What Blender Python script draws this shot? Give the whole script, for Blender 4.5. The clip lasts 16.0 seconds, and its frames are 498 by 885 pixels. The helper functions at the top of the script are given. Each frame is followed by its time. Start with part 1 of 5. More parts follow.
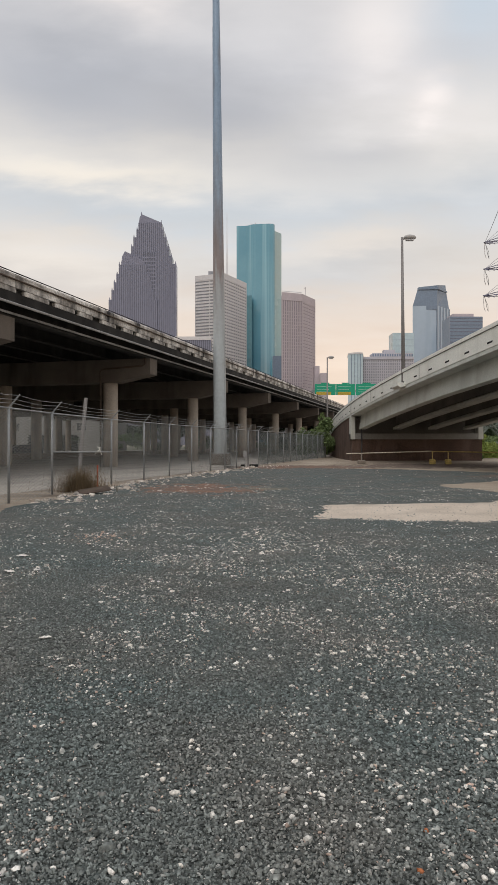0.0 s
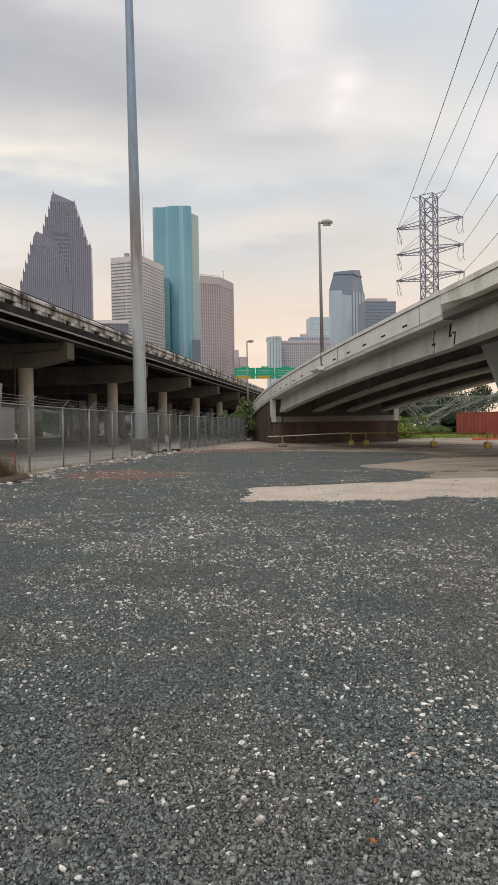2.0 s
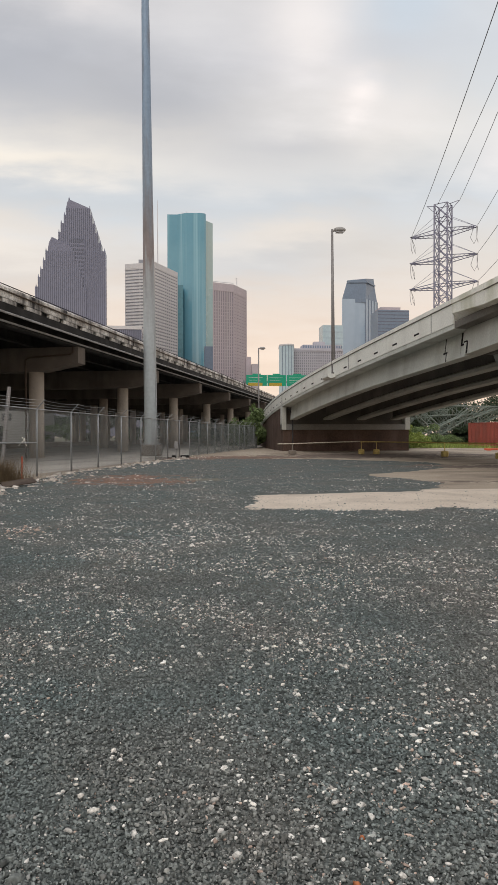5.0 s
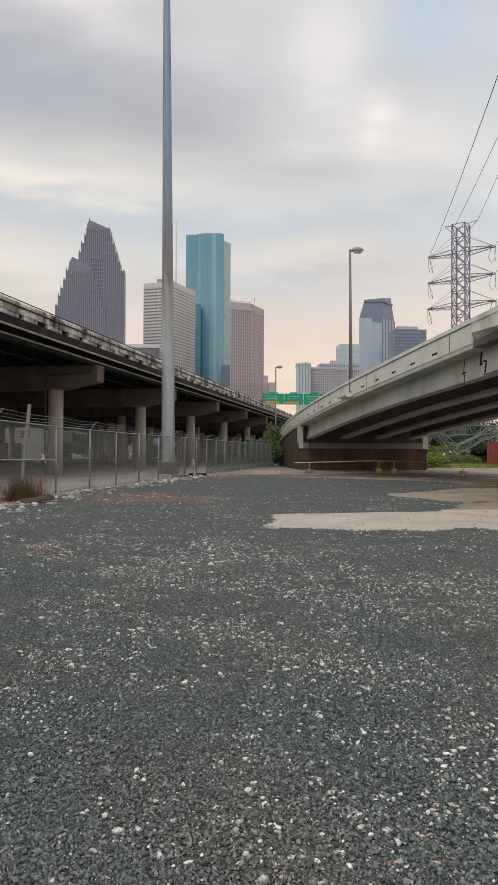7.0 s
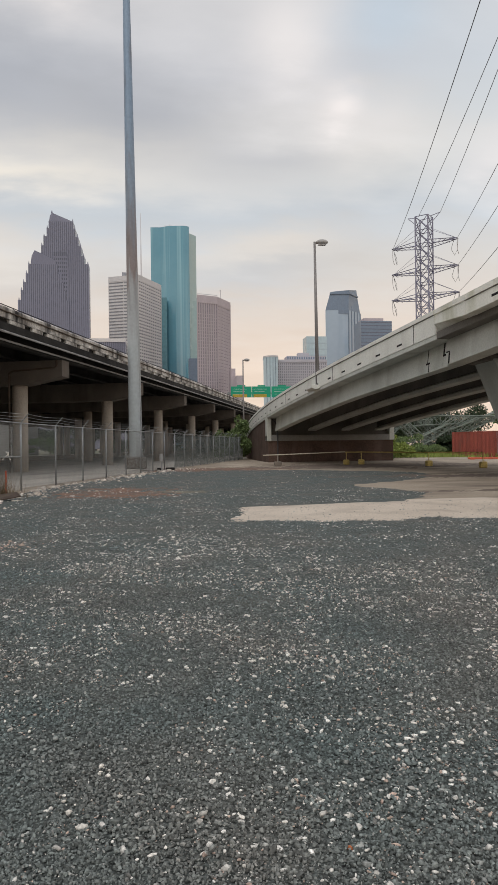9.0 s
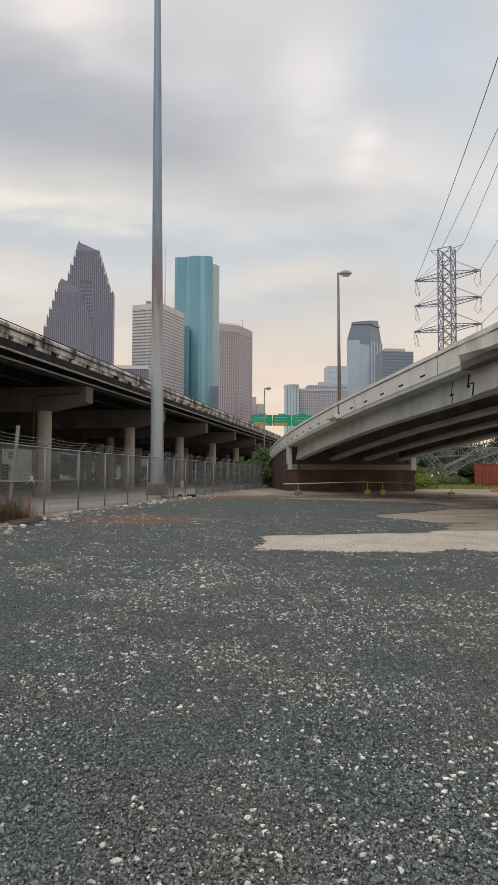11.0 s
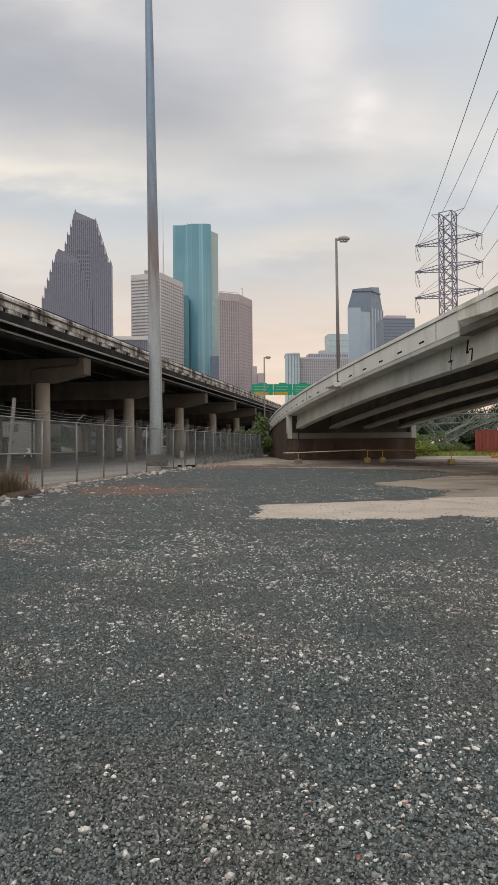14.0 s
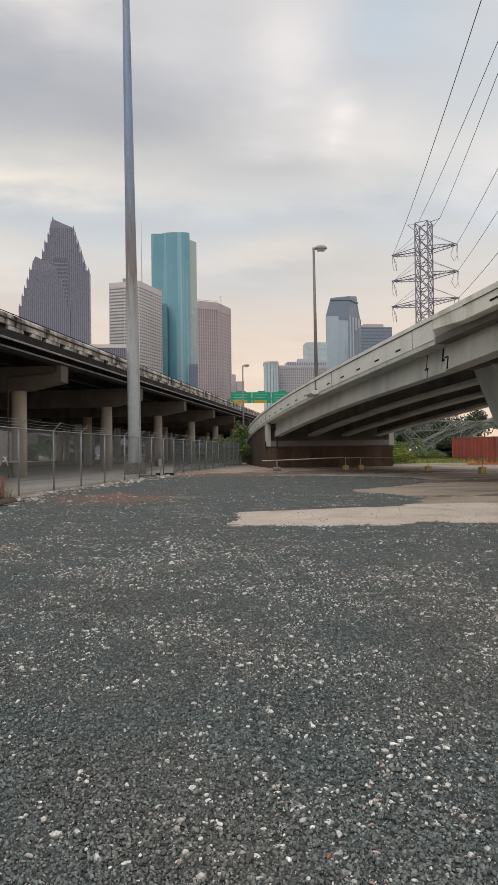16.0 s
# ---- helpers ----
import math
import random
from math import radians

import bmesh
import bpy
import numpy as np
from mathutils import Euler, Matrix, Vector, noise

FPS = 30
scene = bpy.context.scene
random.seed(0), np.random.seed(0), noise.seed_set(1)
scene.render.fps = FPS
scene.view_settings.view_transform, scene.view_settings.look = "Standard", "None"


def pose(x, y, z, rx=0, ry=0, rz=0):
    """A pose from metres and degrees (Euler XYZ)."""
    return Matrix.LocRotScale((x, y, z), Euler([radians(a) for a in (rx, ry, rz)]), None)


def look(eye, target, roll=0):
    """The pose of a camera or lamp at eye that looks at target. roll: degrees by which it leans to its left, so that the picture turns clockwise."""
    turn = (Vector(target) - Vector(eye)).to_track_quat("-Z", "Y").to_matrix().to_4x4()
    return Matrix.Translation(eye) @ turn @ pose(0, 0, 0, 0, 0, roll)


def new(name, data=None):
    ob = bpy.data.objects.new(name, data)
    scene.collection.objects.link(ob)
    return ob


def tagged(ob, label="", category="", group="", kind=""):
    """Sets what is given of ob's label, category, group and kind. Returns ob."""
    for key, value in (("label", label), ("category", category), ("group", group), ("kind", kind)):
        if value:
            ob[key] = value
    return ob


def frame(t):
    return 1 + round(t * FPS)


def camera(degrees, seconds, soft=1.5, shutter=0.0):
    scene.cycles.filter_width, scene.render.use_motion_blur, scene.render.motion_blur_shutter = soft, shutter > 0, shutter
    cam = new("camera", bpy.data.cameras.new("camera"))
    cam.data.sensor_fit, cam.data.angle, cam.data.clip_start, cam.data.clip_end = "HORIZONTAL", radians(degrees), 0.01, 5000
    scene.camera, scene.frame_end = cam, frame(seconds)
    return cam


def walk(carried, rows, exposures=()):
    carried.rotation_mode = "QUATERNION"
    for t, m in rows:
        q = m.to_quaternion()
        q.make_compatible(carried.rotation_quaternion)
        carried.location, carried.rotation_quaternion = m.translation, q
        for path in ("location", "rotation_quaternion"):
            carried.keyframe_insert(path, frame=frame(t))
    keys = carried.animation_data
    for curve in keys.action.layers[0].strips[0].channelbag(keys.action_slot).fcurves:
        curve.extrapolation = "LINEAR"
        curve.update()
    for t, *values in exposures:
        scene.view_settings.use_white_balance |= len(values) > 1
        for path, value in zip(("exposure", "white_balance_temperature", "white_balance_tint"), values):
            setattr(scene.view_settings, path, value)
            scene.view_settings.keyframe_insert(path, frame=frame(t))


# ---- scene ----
cam = camera(40.0, 16.0, soft=1.3)
PATH = [
    (0, (0.001, 0.011, 1.497), (0.001, 2.011, 1.501), -0.0),
    (0.5, (-0.027, 0.063, 1.484), (0.028, 2.063, 1.481), -0.2),
    (1, (-0.06, 0.068, 1.481), (0.02, 2.065, 1.428), -0.7),
    (1.5, (-0.09, 0.064, 1.485), (0.061, 2.058, 1.44), -0.8),
    (2, (-0.093, 0.057, 1.487), (0.138, 2.043, 1.443), -0.9),
    (2.5, (-0.031, 0.113, 1.48), (0.265, 2.089, 1.403), -0.7),
    (3, (0.051, 0.178, 1.476), (0.398, 2.146, 1.392), -1.3),
    (3.5, (0.093, 0.199, 1.484), (0.478, 2.161, 1.426), -1.2),
    (4, (0.083, 0.206, 1.481), (0.393, 2.182, 1.449), -0.8),
    (4.5, (0.066, 0.221, 1.477), (0.326, 2.204, 1.448), -0.6),
    (5, (0.028, 0.218, 1.48), (0.227, 2.208, 1.457), -0.1),
    (5.2, (0.032, 0.232, 1.465), (0.212, 2.223, 1.443), -0.4),
    (7.3, (-0.018, 0.199, 1.489), (0.132, 2.193, 1.531), 0.3),
    (7.5, (-0.013, 0.199, 1.485), (0.176, 2.189, 1.532), 0.2),
    (8, (0.006, 0.199, 1.485), (0.273, 2.181, 1.52), 0.3),
    (8.5, (0.024, 0.189, 1.491), (0.33, 2.165, 1.516), 0.0),
    (9, (0.027, 0.184, 1.491), (0.269, 2.169, 1.501), -0.7),
    (9.5, (0.015, 0.19, 1.488), (0.236, 2.178, 1.495), -0.6),
    (10, (-0.007, 0.177, 1.492), (0.21, 2.163, 1.589), -0.0),
    (10.2, (-0.02, 0.188, 1.495), (0.162, 2.177, 1.598), 0.3),
    (12.3, (-0.094, 0.206, 1.477), (0.133, 2.193, 1.498), -0.2),
    (12.5, (-0.077, 0.214, 1.473), (0.163, 2.2, 1.477), -0.4),
    (13, (-0.029, 0.221, 1.486), (0.179, 2.21, 1.47), 0.1),
    (13.5, (0.043, 0.246, 1.481), (0.21, 2.238, 1.471), -0.5),
    (14, (0.088, 0.252, 1.483), (0.268, 2.244, 1.487), -0.5),
    (14.5, (0.111, 0.247, 1.483), (0.316, 2.237, 1.497), -0.3),
    (15, (0.123, 0.235, 1.478), (0.351, 2.222, 1.521), -0.7),
    (15.5, (0.116, 0.214, 1.483), (0.343, 2.2, 1.54), -0.5),
    (16, (0.116, 0.215, 1.465), (0.357, 2.2, 1.492), -0.7),
]
walk(cam, [(t, look(eye, target, roll)) for t, eye, target, roll in PATH], [(0, 0.03, 6530, 10), (3.0, 0.09, 6590, 10), (5.2, 0.07, 6550, 10), (7.3, -0.03, 6480, 9.6), (12.3, -0.05, 6460, 9.4), (14.0, -0.04, 6510, 9.8), (16, -0.04, 6510, 9.8)])

# ---- small building helpers ----

def finish(name, bm, material, smooth=False):
    me = bpy.data.meshes.new(name)
    bm.to_mesh(me)
    bm.free()
    me.materials.append(material)
    if smooth:
        me.polygons.foreach_set("use_smooth", [len(p.vertices) <= 4 for p in me.polygons])
    return me


def part(name, bm, material, parent=None, label="", smooth=False, at=None):
    """One bmesh (or an existing mesh) as one object under its thing."""
    me = bm if isinstance(bm, bpy.types.Mesh) else finish(name, bm, material, smooth)
    ob = new(name, me)
    if at is not None:
        ob.matrix_basis = at
    if parent is not None:
        ob.parent = parent
    if label:
        tagged(ob, label)
    return ob


def base(name, m, label, category, group="", kind=""):
    ob = new(name)
    ob.empty_display_size = 0.3
    ob.matrix_basis = m
    return tagged(ob, label, category, group, kind)


def add_box(bm, x0, x1, y0, y1, z0, z1, bevel=0.0, m=None):
    r = bmesh.ops.create_cube(bm, size=1.0)
    vs = r["verts"]
    for v in vs:
        v.co = Vector(((x0 + x1) / 2 + v.co.x * (x1 - x0), (y0 + y1) / 2 + v.co.y * (y1 - y0), (z0 + z1) / 2 + v.co.z * (z1 - z0)))
    if bevel:
        es = list({e for v in vs for e in v.link_edges})
        out = bmesh.ops.bevel(bm, geom=es, offset=bevel, segments=1, affect="EDGES")
        vs = list({v for f in out["faces"] for v in f.verts} | {v for v in vs if v.is_valid})
    if m is not None:
        bmesh.ops.transform(bm, matrix=m, verts=vs)
    return bm


def box(x0, x1, y0, y1, z0, z1, bevel=0.0, m=None):
    return add_box(bmesh.new(), x0, x1, y0, y1, z0, z1, bevel, m)


def add_tube(bm, a, b, r0, r1=None, n=10, caps=True):
    a, b = Vector(a), Vector(b)
    r1 = r0 if r1 is None else r1
    q = (b - a).to_track_quat("Z", "Y").to_matrix().to_4x4()
    rings = []
    for p, r in ((a, r0), (b, r1)):
        rings.append([bm.verts.new(p + q.to_3x3() @ Vector((r * math.cos(6.28318 * i / n), r * math.sin(6.28318 * i / n), 0))) for i in range(n)])
    for i in range(n):
        bm.faces.new((rings[0][i], rings[0][(i + 1) % n], rings[1][(i + 1) % n], rings[1][i]))
    if caps:
        bm.faces.new(rings[0][::-1])
        bm.faces.new(rings[1])
    return bm


def tube(a, b, r0, r1=None, n=10):
    return add_tube(bmesh.new(), a, b, r0, r1, n)


def prism(points, lo, hi, axis="y"):
    """A flat outline pushed along an axis: points are (x, z) for y, (x, y) for z, (y, z) for x."""
    bm = bmesh.new()

    def place(p, h):
        return {"y": (p[0], h, p[1]), "z": (p[0], p[1], h), "x": (h, p[0], p[1])}[axis]
    a = [bm.verts.new(place(p, lo)) for p in points]
    b = [bm.verts.new(place(p, hi)) for p in points]
    n = len(points)
    for i in range(n):
        bm.faces.new((a[i], a[(i + 1) % n], b[(i + 1) % n], b[i]))
    bm.faces.new(a[::-1])
    bm.faces.new(b)
    bmesh.ops.recalc_face_normals(bm, faces=bm.faces)
    return bm


def wire(points, r, n=5):
    """A bent rod through points, one closed skin."""
    bm = bmesh.new()
    pts = [Vector(p) for p in points]
    prev = None
    for i, p in enumerate(pts):
        q = (pts[min(i + 1, len(pts) - 1)] - pts[max(i - 1, 0)]).to_track_quat("Z", "Y").to_matrix()
        ring = [bm.verts.new(p + q @ Vector((r * math.cos(6.28318 * k / n), r * math.sin(6.28318 * k / n), 0))) for k in range(n)]
        if prev:
            best = min(range(n), key=lambda s: sum((ring[(k + s) % n].co - prev[k].co).length for k in range(n)))
            ring = ring[best:] + ring[:best]
            for k in range(n):
                bm.faces.new((prev[k], prev[(k + 1) % n], ring[(k + 1) % n], ring[k]))
        else:
            bm.faces.new(ring[::-1])
        prev = ring
    bm.faces.new(prev)
    return bm


def mesh_from(name, verts, faces, material):
    """A mesh from numpy arrays of corners and of faces of equal size."""
    me = bpy.data.meshes.new(name)
    verts, faces = np.asarray(verts, dtype=np.float32), np.asarray(faces, dtype=np.int32)
    k = faces.shape[1]
    me.vertices.add(len(verts))
    me.vertices.foreach_set("co", verts.ravel())
    me.loops.add(faces.size)
    me.loops.foreach_set("vertex_index", faces.ravel())
    me.polygons.add(len(faces))
    me.polygons.foreach_set("loop_start", np.arange(0, faces.size, k, dtype=np.int32))
    me.polygons.foreach_set("loop_total", np.full(len(faces), k, dtype=np.int32))
    me.update(calc_edges=True)
    me.validate()
    me.materials.append(material)
    return me


# ---- world and sun ----
world = bpy.data.worlds.new("overcast_sky")
scene.world = world
world.use_nodes = True
wt = world.node_tree
wt.nodes.clear()


def wn(kind, **sets):
    node = wt.nodes.new(kind)
    for key, value in sets.items():
        if key == "op":
            node.operation = value
        elif key == "blend":
            node.blend_type = value
            node.data_type = "RGBA"
    return node


def wm(op, a, b=None, c=None):
    node = wn("ShaderNodeMath", op=op)
    for i, v in enumerate((a, b, c)):
        if v is None:
            continue
        if isinstance(v, (int, float)):
            node.inputs[i].default_value = v
        else:
            wt.links.new(v, node.inputs[i])
    return node.outputs[0]


def wmix(fac, a, b):
    node = wn("ShaderNodeMix", blend="MIX")
    for i, v in ((0, fac), (6, a), (7, b)):
        if isinstance(v, (int, float)):
            node.inputs[i].default_value = v
        elif isinstance(v, tuple):
            node.inputs[i].default_value = (*v, 1)
        else:
            wt.links.new(v, node.inputs[i])
    return node.outputs[2]


def srgb(r, g, b):
    return tuple(((c / 255 + 0.055) / 1.055) ** 2.4 if c > 10 else c / 255 / 12.92 for c in (r, g, b))


coord = wn("ShaderNodeTexCoord")
sep = wn("ShaderNodeSeparateXYZ")
wt.links.new(coord.outputs["Generated"], sep.inputs[0])
az = wm("MULTIPLY", wm("ARCTAN2", sep.outputs[0], sep.outputs[1]), 57.2958)
el = wm("MULTIPLY", wm("ARCSINE", sep.outputs[2]), 57.2958)
# flat cloud layer: directions laid onto a plane overhead
flat = wm("ADD", wm("MAXIMUM", sep.outputs[2], 0.0), 0.22)
plane = wn("ShaderNodeCombineXYZ")
wt.links.new(wm("DIVIDE", sep.outputs[0], flat), plane.inputs[0])
wt.links.new(wm("DIVIDE", sep.outputs[1], flat), plane.inputs[1])


def wnoise(scale, detail, rough, stretch):
    mp = wn("ShaderNodeMapping")
    mp.inputs["Scale"].default_value = stretch
    wt.links.new(plane.outputs[0], mp.inputs[0])
    node = wn("ShaderNodeTexNoise")
    node.inputs["Scale"].default_value, node.inputs["Detail"].default_value, node.inputs["Roughness"].default_value = scale, detail, rough
    wt.links.new(mp.outputs[0], node.inputs["Vector"])
    return node.outputs[0]


big = wnoise(1.5, 5, 0.5, (1.0, 1.3, 1))
fine = wnoise(5.0, 6, 0.55, (0.8, 1.6, 1))
wob = wm("ADD", wm("MULTIPLY", wm("SUBTRACT", big, 0.5), 4.5), wm("MULTIPLY", wm("SUBTRACT", fine, 0.5), 4.0))
el_w = wm("ADD", el, wob)
drift = wnoise(2.1, 5, 0.5, (1.2, 0.9, 1))
az_w = wm("ADD", az, wm("MULTIPLY", wm("SUBTRACT", drift, 0.5), 9.0))
ramp = wn("ShaderNodeValToRGB")
wt.links.new(wm("DIVIDE", el_w, 60.0), ramp.inputs[0])
stops = [(0.0, srgb(230, 204, 182)), (0.12, srgb(229, 209, 191)), (0.24, srgb(212, 206, 199)), (0.31, srgb(200, 203, 206)), (0.385, srgb(222, 217, 210)),
         (0.47, srgb(204, 203, 205)), (0.60, srgb(208, 206, 206)), (1.0, srgb(212, 213, 217))]
for i, (p, c) in enumerate(stops):
    e = ramp.color_ramp.elements[i] if i < 2 else ramp.color_ramp.elements.new(p)
    e.position, e.color = p, (*c, 1)


def blob(a0, e0, aw, eh):
    """A soft cloud mass round one direction, 0 to 1."""
    da = wm("DIVIDE", wm("SUBTRACT", az_w, a0), aw)
    de = wm("DIVIDE", wm("SUBTRACT", el_w, e0), eh)
    return wm("EXPONENT", wm("MULTIPLY", wm("ADD", wm("MULTIPLY", da, da), wm("MULTIPLY", de, de)), -1.0))


col = ramp.outputs[0]
for a0, e0, aw, eh, amount, c in [
        (-14, 27.2, 10, 4.0, 0.85, srgb(166, 169, 176)), (-2, 25.8, 9, 3.2, 0.8, srgb(168, 170, 176)), (9, 22.9, 7, 1.9, 0.6, srgb(176, 178, 184)),
        (-14, 20.9, 10, 1.2, 0.9, srgb(236, 228, 216)), (-4, 18.2, 15, 1.3, 0.6, srgb(190, 196, 201)), (9, 16.0, 6, 1.3, 0.5, srgb(234, 222, 208)), (-16, 15.2, 6, 1.8, 0.5, srgb(234, 224, 212)),
        (5, 13.6, 9, 1.7, 0.55, srgb(196, 199, 203)), (-20, 12.0, 8, 1.8, 0.4, srgb(200, 202, 204)),
        (27, 27, 7, 8, 0.5, srgb(194, 204, 212)), (10.5, 30.2, 3.6, 3.4, 0.8, srgb(236, 230, 227)), (14.6, 25.8, 2.0, 1.5, 0.95, srgb(242, 234, 230)), (18.5, 24.0, 4.0, 2.0, 0.6, srgb(230, 225, 222)),
        (19, 32.0, 4.5, 3.6, 0.8, srgb(188, 200, 211)), (27, 21.5, 3, 2.0, 0.6, srgb(232, 226, 224)), (-10.5, 34.0, 5.5, 2.0, 0.95, srgb(240, 231, 226)), (-22, 35, 6, 3.0, 0.6, srgb(180, 183, 189))]:
    col = wmix(wm("MULTIPLY", blob(a0, e0, aw, eh), amount), col, c)
tex = wm("ADD", wm("ADD", 0.75, wm("MULTIPLY", big, 0.34)), wm("MULTIPLY", fine, 0.15))
shade = wn("ShaderNodeVectorMath", op="SCALE")
wt.links.new(col, shade.inputs[0])
wt.links.new(tex, shade.inputs["Scale"])
sky = wn("ShaderNodeTexSky")
sky.sky_type, sky.sun_disc = "NISHITA", False
sky.sun_elevation, sky.sun_rotation = radians(48), radians(200)
clouds = wn("ShaderNodeBackground")
wt.links.new(shade.outputs[0], clouds.inputs[0])
clouds.inputs[1].default_value = 1.17
clear = wn("ShaderNodeBackground")
wt.links.new(sky.outputs[0], clear.inputs[0])
clear.inputs[1].default_value = 0.1
both = wn("ShaderNodeMixShader")
both.inputs[0].default_value = 0.94
wt.links.new(clear.outputs[0], both.inputs[1])
wt.links.new(clouds.outputs[0], both.inputs[2])
out = wn("ShaderNodeOutputWorld")
wt.links.new(both.outputs[0], out.inputs[0])

sun = new("sun", bpy.data.lights.new("sun", "SUN"))
sun.data.energy, sun.data.angle, sun.data.color = 0.8, radians(25), (1.0, 0.95, 0.88)
sun.matrix_basis = look((0, 0, 0), (math.sin(radians(20)) * math.cos(radians(48)), math.cos(radians(20)) * math.cos(radians(48)), -math.sin(radians(48))))


# ---- materials ----
def material(name, c1, c2, scale=3.0, fine_scale=40.0, rough=0.85, bump=0.15, metal=0.0, fine_amount=0.35, stain=None, stain_amount=0.6,
             streak=(1, 1, 1), per_object=0.0, per_island=0.0, spec=0.4, bump_distance=0.01, rise=None):
    """A procedural surface: two colours mixed at a coarse and a fine scale, optional stains stretched along the wall
    (reflection streaks on the teal glass), and fine relief.
    """
    m = bpy.data.materials.new(name)
    m.use_nodes = True
    nt = m.node_tree
    bsdf = nt.nodes["Principled BSDF"]

    def node(kind):
        return nt.nodes.new(kind)

    def noise_at(sc, detail, stretch=(1, 1, 1)):
        mp = node("ShaderNodeMapping")
        mp.inputs["Scale"].default_value = stretch
        nt.links.new(tc.outputs["Object"], mp.inputs[0])
        n = node("ShaderNodeTexNoise")
        n.inputs["Scale"].default_value, n.inputs["Detail"].default_value = sc, detail
        nt.links.new(mp.outputs[0], n.inputs["Vector"])
        return n.outputs[0]

    def stretch_range(sock, lo, hi, a=0.0, b=1.0):
        r = node("ShaderNodeMapRange")
        for i, v in enumerate((lo, hi, a, b)):
            r.inputs[i + 1].default_value = v
        nt.links.new(sock, r.inputs[0])
        return r.outputs[0]

    def mix(fac, a, b, blend="MIX"):
        n = node("ShaderNodeMix")
        n.data_type, n.blend_type = "RGBA", blend
        for i, v in ((0, fac), (6, a), (7, b)):
            if isinstance(v, (int, float)):
                n.inputs[i].default_value = v
            elif isinstance(v, tuple):
                n.inputs[i].default_value = (*v, 1)
            else:
                nt.links.new(v, n.inputs[i])
        return n.outputs[2]
    tc = node("ShaderNodeTexCoord")
    coarse = noise_at(scale, 5)
    finer = noise_at(fine_scale, 4)
    c = mix(stretch_range(coarse, 0.35, 0.65), c1, c2)
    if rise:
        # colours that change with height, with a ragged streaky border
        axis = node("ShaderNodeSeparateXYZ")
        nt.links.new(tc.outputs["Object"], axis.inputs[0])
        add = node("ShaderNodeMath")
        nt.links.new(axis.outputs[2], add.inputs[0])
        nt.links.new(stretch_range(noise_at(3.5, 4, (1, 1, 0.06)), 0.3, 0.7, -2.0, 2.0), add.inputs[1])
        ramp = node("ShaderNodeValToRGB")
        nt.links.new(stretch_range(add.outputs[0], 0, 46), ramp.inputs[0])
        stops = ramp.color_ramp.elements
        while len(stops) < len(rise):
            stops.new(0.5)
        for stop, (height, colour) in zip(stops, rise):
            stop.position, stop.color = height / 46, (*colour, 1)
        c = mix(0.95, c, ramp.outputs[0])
    f = stretch_range(finer, 0.3, 0.7, 1 - fine_amount, 1 + fine_amount)
    n = node("ShaderNodeVectorMath")
    n.operation = "SCALE"
    nt.links.new(c, n.inputs[0])
    nt.links.new(f, n.inputs["Scale"])
    c = n.outputs[0]
    if stain:
        s = stretch_range(noise_at(scale * 1.7, 6, streak), 0.5, 0.7, 0, stain_amount)
        c = mix(s, c, stain)
    for amount, info, sock in ((per_object, "ShaderNodeObjectInfo", "Random"), (per_island, "ShaderNodeNewGeometry", "Random Per Island")):
        if amount:
            oi = node(info)
            n = node("ShaderNodeVectorMath")
            n.operation = "SCALE"
            nt.links.new(c, n.inputs[0])
            nt.links.new(stretch_range(oi.outputs[sock], 0, 1, 1 - amount, 1 + amount), n.inputs["Scale"])
            c = n.outputs[0]
    nt.links.new(c, bsdf.inputs["Base Color"])
    nt.links.new(stretch_range(coarse, 0.3, 0.7, max(rough - 0.1, 0.03), min(rough + 0.08, 1)), bsdf.inputs["Roughness"])
    bsdf.inputs["Metallic"].default_value = metal
    bsdf.inputs["Specular IOR Level"].default_value = spec
    if bump:
        b = node("ShaderNodeBump")
        b.inputs["Strength"].default_value, b.inputs["Distance"].default_value = bump, bump_distance
        nt.links.new(finer, b.inputs["Height"])
        nt.links.new(b.outputs[0], bsdf.inputs["Normal"])
    return m


